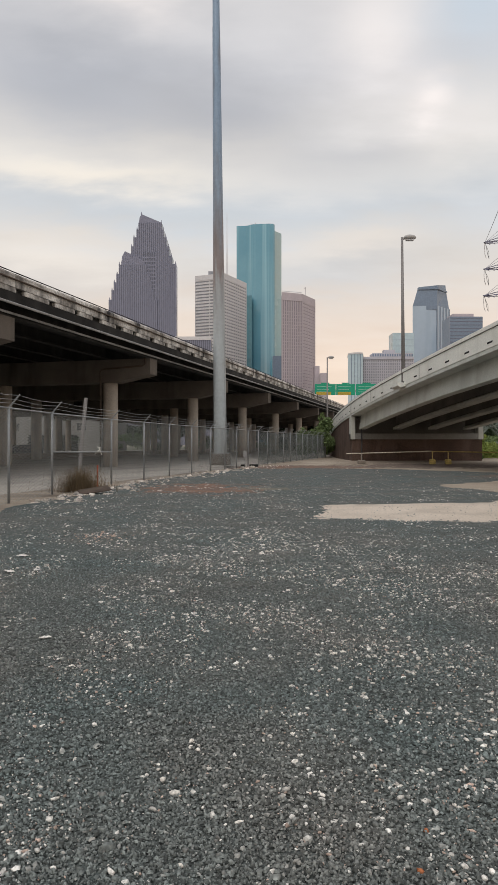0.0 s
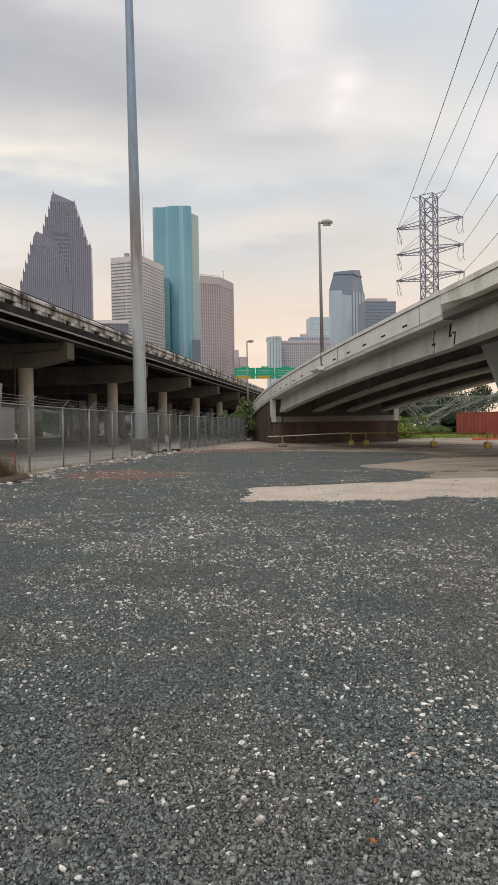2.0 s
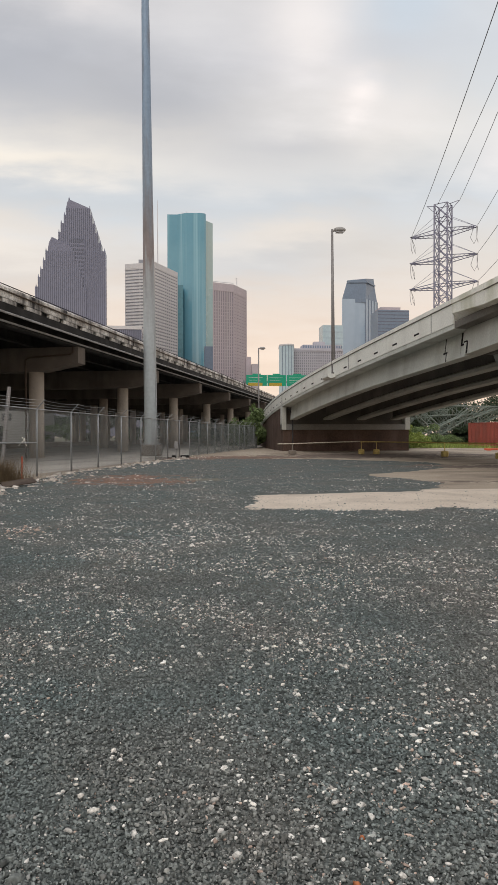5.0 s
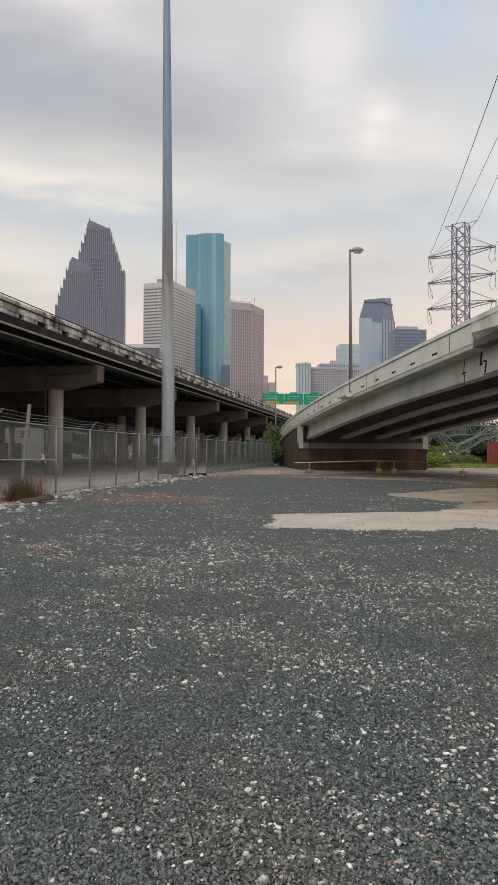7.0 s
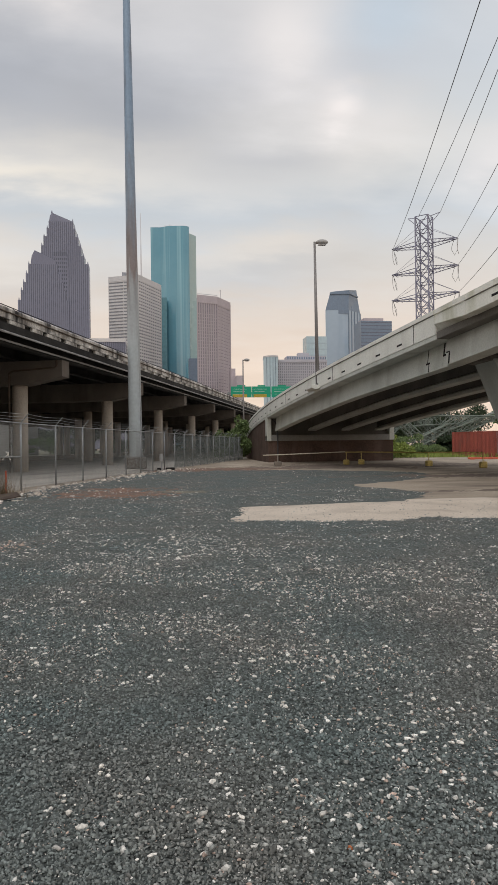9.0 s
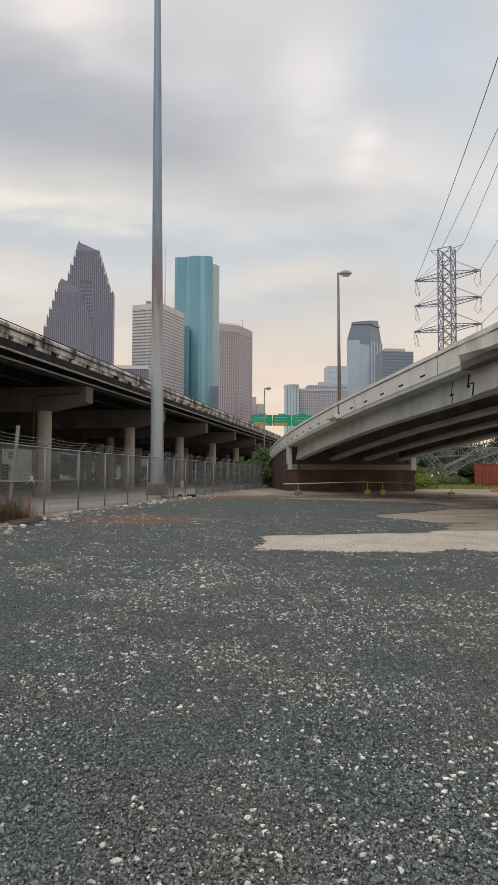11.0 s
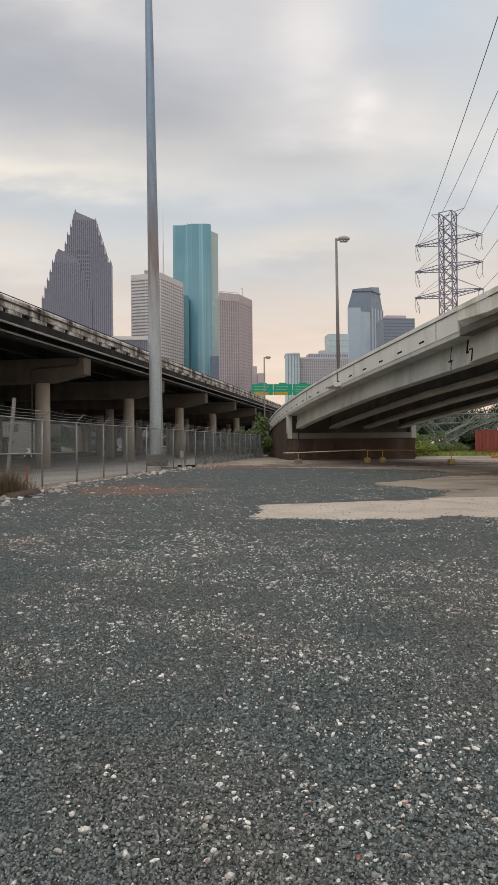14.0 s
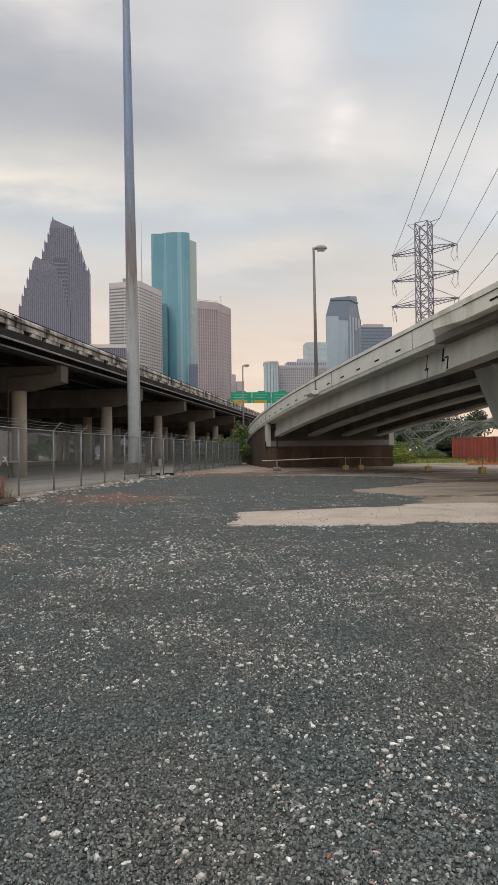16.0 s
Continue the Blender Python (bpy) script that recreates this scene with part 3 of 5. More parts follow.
stones("far_pebbles", px, py, np.minimum(rng.lognormal(math.log(0.0092), 0.5, len(px)), 0.028), M["pebble"], "white pebbles on the further gravel", 0.1, 0.5, worn=False)
px, py = clustered(15000, 5.0, 24, 0.40)
stones("grey_pebbles", px, py, np.minimum(rng.lognormal(math.log(0.0085), 0.45, len(px)), 0.025), M["grey_pebble"], "dull grey and tan pebbles mixed into gravel", 0.1, 0.5, worn=False)
px, py = clustered(9000, 18, 43, 0.40)
stones("distant_pebbles", px, py, rng.lognormal(math.log(0.013), 0.45, len(px)), M["rubble"], "pale stones scattered over the farthest gravel", 0.1, 0.6, worn=False)
qx, qy = rng.uniform(1.6, 15, 1300), 12.2 + 5.2 * rng.uniform(0, 1, 1300)
stones("stray_chips", qx, qy, rng.lognormal(math.log(0.009), 0.4, 1300), M["chip"], "dark gravel chips strayed onto the concrete slab", 0.0, 0.6, zs=np.full(1300, 0.008), worn=False)
# single larger stones that stand out
for x, y, r, key, words in ((0.17, 9.12, 0.046, "pebble", "egg-sized white stone lying on gravel"), (0.975, 2.98, 0.015, "pebble", "flat cream stone lying on gravel"),
                            (0.67, 2.6, 0.013, "brick", "orange brick fragment lying on gravel"), (0.59, 2.35, 0.014, "brick", "orange brick fragment lying on gravel"),
                            (1.45, 3.47, 0.016, "pebble", "white stone lying on gravel"), (1.16, 4.8, 0.018, "pebble", "white stone lying on gravel")):
    stones("loose_stone", np.array([x]), np.array([y]), np.array([r]), M[key], words, 0.0, 0.7, kind="thing", category="stone")

# ---- left viaduct ----
HW = pose(-9.1, 45.0, 0, 0, 0, -15.6)
SPAN = 15.55


def viaduct(name, shift, label):
    top = base(name, HW @ pose(shift, 0, 0), label, "viaduct", kind="structure")
    u0, u1 = -5 * SPAN, 24 * SPAN
    # Unseen far side is widened to keep light from entering under the deck.
    part("deck_slab", box(-19.8, 3.5, u0, u1, 7.62, 7.9), M["shade_soot"], top)
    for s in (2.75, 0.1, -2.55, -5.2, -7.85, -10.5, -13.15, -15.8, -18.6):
        part("girder", prism([(s - 0.2, 6.98), (s + 0.2, 6.98), (s + 0.2, 7.08), (s + 0.06, 7.12), (s + 0.06, 7.615), (s - 0.06, 7.615), (s - 0.06, 7.12), (s - 0.2, 7.08)], u0, u1), M["shade_soot"], top)
    part("conduit", tube((3.56, u0, 7.42), (3.56, u1, 7.42), 0.06, n=8), M["conduit"], top, "pale conduit along the deck edge")
    part("conduit", tube((3.05, u0, 7.14), (3.05, u1, 7.14), 0.055, n=8), M["conduit"], top, "pale conduit along the girder")
    part("drip_edge", box(3.3, 3.54, u0, u1, 7.5, 7.615), M["shade_soot"], top)
    part("guard_pipe", tube((3.55, u0, 8.46), (3.55, u1, 8.46), 0.04, n=6), M["bark"], top, "rusty pipe along the parapet")
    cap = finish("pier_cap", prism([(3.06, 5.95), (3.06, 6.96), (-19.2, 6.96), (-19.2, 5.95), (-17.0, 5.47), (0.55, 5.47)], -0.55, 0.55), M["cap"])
    column = finish("column", tube((0, 0, 0), (0, 0, 5.475), 0.47, n=24), M["column"], True)
    pedestal = finish("bearing_block", box(-0.3, 0.3, -0.35, 0.35, 6.955, 6.985), M["old"])
    for k in range(-4, 24):
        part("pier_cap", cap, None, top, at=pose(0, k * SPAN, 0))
        for s in (0.0, -8.0, -15.6):
            part("column", column, None, top, at=pose(s, k * SPAN, 0))
    rail_top = finish("parapet_rail", prism([(3.06, 8.14), (3.5, 8.14), (3.5, 8.66), (3.44, 8.74), (3.12, 8.74), (3.06, 8.66)], 0, SPAN - 0.03), M["parapet"])
    post = finish("parapet_post", box(3.09, 3.48, -0.75, 0.75, 7.9, 8.14, 0.03), M["parapet"])
    pipe = finish("handrail", tube((3.28, 0, 8.86), (3.28, SPAN, 8.86), 0.025, n=6), M["shade_soot"])
    stub = finish("rail_post", tube((3.28, 0, 8.7), (3.28, 0, 8.87), 0.03, n=6), M["shade_soot"])
    # Added dark panels shut the parapet gaps, which would show sky.
    recess = finish("recess_panel", box(3.12, 3.3, 0, SPAN, 7.9, 8.15), M["shade_soot"])
    for k in range(-5, 20):
        part("parapet_rail", rail_top, None, top, at=pose(0, k * SPAN, 0))
        part("handrail", pipe, None, top, at=pose(0, k * SPAN, 0))
        part("recess_panel", recess, None, top, at=pose(0, k * SPAN, 0))
    jit = random.Random(31)
    for i in range(-31, 120):
        part("parapet_post", post, None, top, at=pose(0, i * 2.35 + jit.uniform(-0.25, 0.25), 0) @ Matrix.Diagonal((1, jit.uniform(0.8, 1.3), 1, 1)))
        if i % 2:
            part("rail_post", stub, None, top, at=pose(0, i * 2.35, 0))
    inner = finish("inner_parapet", box(-19.7, -19.4, 0, SPAN - 0.03, 7.9, 8.75), M["parapet"])
    for k in range(-5, 20):
        part("inner_parapet", inner, None, top, at=pose(0, k * SPAN, 0))
    return top


road_bm = box(-46, 8.4, -80, 330, -0.2, 0.006)
tagged(part("road", road_bm, M["road"], None, at=HW), "pale stained concrete roadway under the viaducts", "road", kind="structure")
verge = part("verge", box(-190, -46, -80, 330, -0.2, 0.01), M["verge"], None, at=HW)
tagged(verge, "rough dark grass verge beyond the viaducts", "ground", kind="structure")
left_road = viaduct("viaduct", 0, "old concrete highway viaduct with sooty, shade-darkened deck and mildewed parapet")
viaduct("far_viaduct", -24.0, "second old concrete highway viaduct beside the first one")

part("downpipe", wire([(2.75, -0.63, 7.3), (2.75, -0.63, 6.62), (2.6, -0.63, 6.5), (-0.2, -0.63, 6.34), (-0.42, -0.62, 6.2), (-0.45, -0.56, 5.9), (-0.45, -0.52, 0.0)], 0.06, 6), M["bark"], left_road, "rusty downpipe on the column")

# ---- right ramp bridge ----
EDGE = np.polyfit([20, 25.3, 30, 41, 50, 60, 70, 80, 95], [12.6, 12.0, 11.5, 10.15, 9.4, 9.1, 9.15, 9.55, 10.9], 4)


def edge_x(y):
    if y < 20:
        return float(np.polyval(EDGE, 20) + (y - 20) * np.polyval(np.polyder(EDGE), 20))
    if y > 95:
        return float(np.polyval(EDGE, 95) + (y - 95) * (np.polyval(np.polyder(EDGE), 95) + 0.004 * (y - 95)))
    return float(np.polyval(EDGE, y))


def edge_z(y):
    """Top of the ramp's parapet."""
    return 7.17 - 0.062 * (y - 30) if y > 30 else 7.17 + 0.066 * (30 - y)


def edge_point(y, o, z):
    """A point o metres to the right of the ramp's outer edge, z above its parapet top."""
    t = Vector((edge_x(y + 0.5) - edge_x(y - 0.5), 1.0, 0)).normalized()
    return Vector((edge_x(y), y, edge_z(y) + z)) + Vector((t.y, -t.x, 0)) * o


def sweep(profile, ys):
    """A closed outline of (offset, height) carried along the ramp; the outline may be a function of y."""
    bm = bmesh.new()
    prev = None
    for y in ys:
        pts = profile(y) if callable(profile) else profile
        ring = [bm.verts.new(edge_point(y, o, z)) for o, z in pts]
        if prev:
            for i in range(len(ring)):
                j = (i + 1) % len(ring)
                bm.faces.new((prev[i], prev[j], ring[j], ring[i]))
        else:
            bm.faces.new(ring)
        prev = ring
    bm.faces.new(prev[::-1])
    bmesh.ops.recalc_face_normals(bm, faces=bm.faces)
    return bm


def span(a, b, step=2.5):
    return list(np.linspace(a, b, max(2, int(abs(b - a) / step) + 1)))


JOINT = 28.4
WIDE = 11.4
ramp = base("ramp_bridge", pose(0, 0, 0), "pale grey concrete ramp bridge with a solid parapet", "bridge", kind="structure")
part("deck_slab", sweep([(0.05, -1.28), (WIDE - 0.05, -1.28), (WIDE - 0.05, -0.98), (0.05, -0.98)], span(-22, 115)), M["shaded_soffit"], ramp)
WALL = [(0.0, -1.08), (0.0, -0.22), (-0.05, -0.20), (-0.05, -0.02), (0.0, 0.0), (0.28, 0.0), (0.32, -0.2), (0.45, -0.98), (0.3, -1.08)]
near_wall = [(-0.42, -1.02), (-0.42, -0.48), (-0.47, -0.46), (-0.47, -0.24), (-0.42, -0.22), (0.28, -0.22), (0.32, -0.4), (0.45, -0.92), (0.3, -1.02)]
# Paler skin covers the slab's shade-darkened colour at the deck edge.
part("overhang", sweep([(0.025, -1.292), (0.9, -1.292), (0.9, -1.284), (0.045, -1.284), (0.045, -1.085), (0.025, -1.085)], span(JOINT, 100)), M["girder"], ramp, "grey underside of the deck edge")
joints = [JOINT, 41.0, 52.5, 61.0, 72.0, 84.0, 96.0, 112.0]
for a, b in zip(joints[:-1], joints[1:]):
    part("parapet", sweep(WALL, span(a + 0.01, b - 0.01, 2)), M["ramp"], ramp)
FLARE = 25.4
for a, b in zip([-22, -8, 6, 18.0], [-8, 6, 18.0, FLARE]):
    part("parapet", sweep(near_wall, span(a + 0.01, b - 0.01, 2)), M["mossy"], ramp, "pale parapet with olive mildew stains")


def flare(y):
    k = 0.2 + 0.8 * max(0.0, min(1.0, (JOINT - y) / (JOINT - FLARE)))
    pts = [(o0 + (o1 - o0) * k, z0 + (z1 - z0) * k) for (o0, z0), (o1, z1) in zip(WALL, near_wall)]
    return [(pts[0][0], -0.56 - 0.46 * k)] + pts[1:]


part("parapet", sweep(flare, span(FLARE + 0.01, JOINT - 0.01, 0.4)), M["mossy"], ramp, "parapet flaring outwards at the deck joint")
part("parapet", sweep([(WIDE - 0.4, -0.98), (WIDE, -0.98), (WIDE, 0.0), (WIDE - 0.28, 0.0)], span(-22, 115)), M["ramp"], ramp)


def girder_depth(y):
    return float(np.interp(y, [16, 28, 40, 60.6], [1.1, 1.32, 1.24, 1.42]))


def girder_shape(o):
    def profile(y):
        d = -1.28 - girder_depth(y) + 0.2
        return [(o - 0.13, d + 0.2), (o + 0.13, d + 0.2), (o + 0.13, -1.27), (o - 0.13, -1.27)]
    return profile


def flange_shape(o):
    def profile(y):
        d = -1.28 - girder_depth(y) + 0.2
        return [(o - 0.36, d), (o + 0.36, d), (o + 0.36, d + 0.17), (o + 0.14, d + 0.3), (o - 0.14, d + 0.3), (o - 0.36, d + 0.17)]
    return profile


def fascia_shape(y):
    d = -1.28 - girder_depth(y) + 0.2
    out = 0.22 if y < 28.55 else 0.0
    return [(0.72 - out, d), (1.3, d), (1.3, d + 0.16), (1.1, d + 0.3), (1.1, -1.27), (0.86 - out, -1.27 if y > 28.55 else -1.06)]


for a, b in ((-22, 28.52), (28.56, 60.6)):
    part("fascia_girder", sweep(fascia_shape, span(a, b)), M["girder"], ramp, "smooth grey outer girder")
    for o in (4.1, 7.2, 10.3):
        # Webs get the shade-dark colour; flanges keep the plain concrete grey.
        web = part("girder", sweep(girder_shape(o), span(a, b)), M["shaded_soffit"], ramp, "girder web with shade darkened into its colour")
        part("bottom_flange", sweep(flange_shape(o), span(a, b)), M["girder"], web, "pale girder flange")
part("hinge_block", sweep([(0.84, -1.3), (0.95, -1.3), (0.95, -2.3), (0.715, -2.3)], [29.15, 30.5]), M["girder"], ramp, "stepped hinge block on the outer girder")
for z0, z1, y0, y1 in ((-1.3, -1.86, 29.06, 29.15), (-1.8, -1.88, 28.55, 29.15), (-1.8, -1.86, 28.25, 28.52), (-1.84, -2.36, 28.2, 28.28), (-1.3, -1.96, 30.5, 30.545), (-1.92, -2.0, 30.3, 30.66), (-1.98, -2.36, 30.36, 30.41)):
    near = 0.22 if y0 < 28.5 else 0.0
    o0, o1 = 0.83 - near + (z0 + 1.27) * 0.125, 0.83 - near + (z1 + 1.27) * 0.125
    part("hinge_gap", sweep([(o0, z0), (o0 + 0.1, z0), (o1 + 0.1, z1), (o1, z1)], [y0, y1]), M["dark"], ramp)
for a, b, o, z in ((JOINT, 96.0, 0.0, 0.0), (-22, FLARE, -0.42, -0.255)):
    # Proud grey strip paints in a shadow line the lip itself barely casts.
    part("groove", sweep([(o - 0.004, z - 0.24), (o + 0.05, z - 0.24), (o + 0.05, z - 0.212), (o - 0.053, z - 0.212)], span(a, b, 2)), M["inner"], ramp, "grey strip drawn for the shadow groove under the parapet lip")
for y in [23.4 - 2.45 * i for i in range(14)] + [31.85 + 2.45 * i for i in range(20)]:
    o, dz = (-0.42, 0.06) if y < FLARE else (0.0, 0.0)
    # Flat dark slabs on the face stand in for shade inside the slots.
    part("drain_slot", sweep([(o - 0.006, dz - 0.88), (o + 0.05, dz - 0.88), (o + 0.05, dz - 0.79), (o - 0.006, dz - 0.79)], [y - 0.27, y + 0.27]), M["dark"], ramp)
for y in [30.4] + joints[1:4]:
    part("joint_filler", sweep([(-0.008, -1.06), (0.1, -1.06), (0.1, -0.24), (-0.008, -0.24)], [y - 0.02, y + 0.02]), M["dark"], ramp)
# slanted two-legged pier
PX, PY = 17.36, 28.9
legs = [(-1.27, 0), (-3.36, 5.12), (-2.31, 5.12), (0, 1.12), (2.31, 5.12), (3.36, 5.12), (1.27, 0)]
pier = part("slanted_pier", prism([(PX + a, b) for a, b in legs], PY - 0.95, PY + 0.95), M["pier"], ramp, "two-legged slanted concrete pier")
bev = pier.modifiers.new("edge", "BEVEL")
bev.width, bev.segments, bev.limit_method = 0.06, 2, "ANGLE"
part("pier_cap", box(PX - 3.7, PX + 5.0, PY - 0.85, PY + 0.85, 5.04, 5.3, 0.04), M["shaded_soffit"], ramp)
# abutment
AY = 60.6
part("abutment_wall", box(9.15, 20.7, AY + 0.15, AY + 1.0, 0, 1.9), M["brown"], ramp, "brown-stained abutment wall")
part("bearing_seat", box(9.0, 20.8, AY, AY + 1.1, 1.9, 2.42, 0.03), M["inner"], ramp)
# Back wall takes the shade-dark colour too.
part("back_wall", box(9.4, 20.4, AY + 0.75, AY + 1.1, 2.42, 4.1), M["shaded_soffit"], ramp)
for x0, x1 in ((9.0, 9.42), (20.3, 20.75)):
    part("wing_post", box(x0, x1, AY - 0.02, AY + 0.9, 1.9, 3.95, 0.03), M["girder"], ramp)
part("wing_wall", sweep(lambda y: [(0.12, -1.09), (0.4, -1.09), (0.4, -edge_z(y)), (0.12, -edge_z(y))], span(AY + 1.1, 100)), M["brown"], ramp, "brown-stained retaining wall under the parapet")
part("wing_wall", sweep(lambda y: [(WIDE - 0.3, -0.99), (WIDE, -0.99), (WIDE, -edge_z(y)), (WIDE - 0.3, -edge_z(y))], span(AY + 1.1, 100)), M["brown"], ramp)
part("drain_pipe", wire([(9.5, AY - 0.1, 3.8), (9.72, AY - 0.12, 3.65), (9.9, AY - 0.15, 3.3), (9.95, AY - 0.2, 2.4), (9.95, AY - 0.2, 0.0)], 0.06, 8), M["cable"], ramp, "dark drain pipe down the abutment")


# ---- lamps ----
def street_lamp(m, height, side, label, arm=1.0):
    lamp = base("street_lamp", m, label, "street lamp", "street lamps")
    part("pole", tube((0, 0, 0), (0, 0, height), 0.13, 0.075, 14), M["lamp_steel"], lamp, smooth=True)
    part("base_plate", box(-0.25, 0.25, -0.25, 0.25, 0, 0.06, 0.01), M["lamp_steel"], lamp)
    part("arm", tube((0, 0, height - 0.12), (side * 0.5 * arm, 0, height - 0.05), 0.05, 0.04, 8), M["lamp_steel"], lamp)
    bm = bmesh.new()
    bmesh.ops.create_uvsphere(bm, u_segments=14, v_segments=8, radius=1)
    for v in bm.verts:
        v.co = Vector((v.co.x * 0.42, v.co.y * 0.24, (v.co.z if v.co.z > 0 else v.co.z * 0.7) * 0.2))
    head = part("lamp_head", bm, M["lamp_shell"], lamp, "rounded grey lamp head", smooth=True, at=pose(side * 0.5 * arm, 0, height - 0.03))
    part("lens", box(-0.26, 0.26, -0.15, 0.15, -0.19, -0.13, 0.02), M["white_stone"], head)
    return lamp


p = edge_point(44.2, -0.2, -0.9)
street_lamp(pose(p.x + 0.27, p.y, p.z, 0, -0.5, 0), 9.45, 1, "grey steel street lamp on the ramp parapet")
part("lamp_bracket", sweep([(-0.5, -0.92), (0.1, -0.92), (0.1, -1.12), (-0.3, -1.22), (-0.5, -1.1)], [43.6, 44.9]), M["ramp"], ramp, "concrete lamp bracket outside the parapet")
street_lamp(pose(10.3, 90, 0), 12.9, 1, "grey steel street lamp beside the ramp")

mast = base("high_mast_pole", pose(-2.02, 48.4, 0, 0, -0.55, 0), "tall tapered weathered steel high-mast pole", "light pole")
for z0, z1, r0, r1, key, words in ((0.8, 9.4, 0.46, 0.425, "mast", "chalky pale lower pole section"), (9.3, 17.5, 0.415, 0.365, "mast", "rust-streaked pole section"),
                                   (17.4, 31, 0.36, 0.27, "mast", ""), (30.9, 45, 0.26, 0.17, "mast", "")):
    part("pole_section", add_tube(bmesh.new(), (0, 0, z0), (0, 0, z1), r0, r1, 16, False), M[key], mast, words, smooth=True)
part("cap", tube((0, 0, 44.9), (0, 0, 45.1), 0.2, n=12), M["galv"], mast)
part("footing", box(-0.73, 0.73, -0.73, 0.73, 0, 0.8, 0.05), M["cap"], mast, "square concrete footing")
part("flange", tube((0, 0, 0.8), (0, 0, 0.88), 0.62, n=20), M["galv"], mast)
part("cable_duct", tube((0.42, -0.26, 0.9), (0.34, -0.22, 9), 0.025, n=6), M["galv"], mast)
part("lamp_ring", tube((0, 0, 43.6), (0, 0, 43.9), 0.9, n=16), M["galv"], mast)


# ---- chain-link fence ----
def along(path, step):
    out, left = [], 0.0
    for (ax, ay), (bx, by) in zip(path[:-1], path[1:]):
        L = math.hypot(bx - ax, by - ay)
        d = left
        while d < L:
            out.append((ax + (bx - ax) * d / L, ay + (by - ay) * d / L))
            d += step
        left = d - L
    return out


fence = base("chain_link_fence", pose(0, 0, 0), "galvanised chain-link fence with leaning barbed-wire arms", "fence")
FH = 2.4
spots = [(float(fence_x(y)), y) for y in (8.2, 11.2, 14.2, 17.2, 20.2, 25.25, 28.6, 31.75, 34.7, 37.55, 40.0, 42.3)]
spots += along([spots[-1]] + FENCE[8:], 2.6)[1:]
fpost = finish("fence_post", tube((0, 0, 0), (0, 0, FH + 0.02), 0.036, n=10), M["galv"], True)
farm = finish("barb_arm", tube((0, 0, FH), (0.30, -0.08, FH + 0.33), 0.022, 0.018, 6), M["galv"])
for i, (x, y) in enumerate(spots):
    p = part("fence_post", fpost, None, fence, at=pose(x, y, 0))
    part("barb_arm", farm, None, p, at=pose(0, 0, 0))
for (ax, ay), (bx, by) in zip(spots[:-1], spots[1:]):
    a, b = Vector((ax, ay, 0)), Vector((bx, by, 0))
    L = (b - a).length
    m = Matrix.Translation(a) @ Matrix.Rotation(math.atan2(by - ay, bx - ax), 4, "Z")
    part("top_rail", tube((0, 0, FH), (L, 0, FH), 0.022, n=6), M["galv"], fence, at=m)
    bm = bmesh.new()
    step = 0.085 if ay < 42 else 0.14
    k = -FH
    while k < L:
        for s in (1, -1):
            z0, x0 = (0.05, k) if s > 0 else (FH, k)
            ax_, bx_ = max(0, k), min(L, k + FH)
            if bx_ - ax_ > 0.02:
                za, zb = (ax_ - k, bx_ - k) if s > 0 else (FH - (ax_ - k), FH - (bx_ - k))
                w = 0.004 if s > 0 else -0.004
                vs = [bm.verts.new(c) for c in ((ax_, w, za), (bx_, w, zb), (bx_, -w, zb + 0.0055), (ax_, -w, za + 0.0055))]
                bm.faces.new(vs)
        k += step
    part("chain_link_panel", bm, M["link"], fence, at=m)
    if ay > 46:
        bm = bmesh.new()
        for z in np.arange(0.08, FH - 0.1, 0.06):
            vs = [bm.verts.new(c) for c in ((0.04, 0.02, z), (L - 0.04, 0.02, z), (L - 0.04, 0.024, z + 0.034), (0.04, 0.024, z + 0.034))]
            bm.faces.new(vs)
        part("screen_panel", bm, M["screen"], fence, "thin green open-weave windscreen fabric", at=m)
    for j, (o, h) in enumerate(((0.12, 0.12), (0.2, 0.21), (0.28, 0.31))):
        sag = 0.05
        pts = [Vector((L * t / 4, 0, FH + h - sag * math.sin(math.pi * t / 4))) + m.to_3x3().inverted() @ Vector((o, -0.05, 0)) for t in range(5)]
        part("barbed_wire", wire(pts, 0.006, 4), M["galv"], fence, at=m)
part("brace_rail", tube((-5.8, 20.25, 1.25), (-5.08, 25.2, 1.2), 0.025, n=6), M["galv"], fence)
for x, y, tilt in ((-5.3, 23.85, 28), (-5.26, 24.25, -35)):
    strip = new("plastic_strip", finish("plastic_strip", wire([(-0.02, -0.03, -0.12), (0, -0.04, 0.0), (0.05, -0.03, 0.1), (0.02, -0.02, 0.2)], 0.022, 5), M["pebble"]))
    strip.matrix_basis = pose(x, y, 1.22, 0, tilt, 0)
    tagged(strip, "white plastic strip tied to the fence rail", "litter", "plastic strips")
part("leaning_post", tube((-5.9, 23.6, 0), (-5.72, 24.0, 3.1), 0.065, n=10), M["lamp_steel"], fence, "thick leaning gate post")

# ---- overhead signs on the viaduct ----
gantry = base("sign_gantry", pose(0, 0, 0), "green overhead road signs on a steel gantry over the viaduct", "road sign", kind="thing")
part("gantry_beam", box(18.60, 43.39, 203, 203.6, 16.9, 17.5, 0.03), M["galv"], gantry)
part("gantry_post", tube((18.77, 203.3, 7.9), (18.77, 203.3, 17.6), 0.25, n=10), M["galv"], gantry)
part("gantry_post", tube((44.40, 203.3, 7.9), (44.40, 203.3, 17.6), 0.25, n=10), M["galv"], gantry)
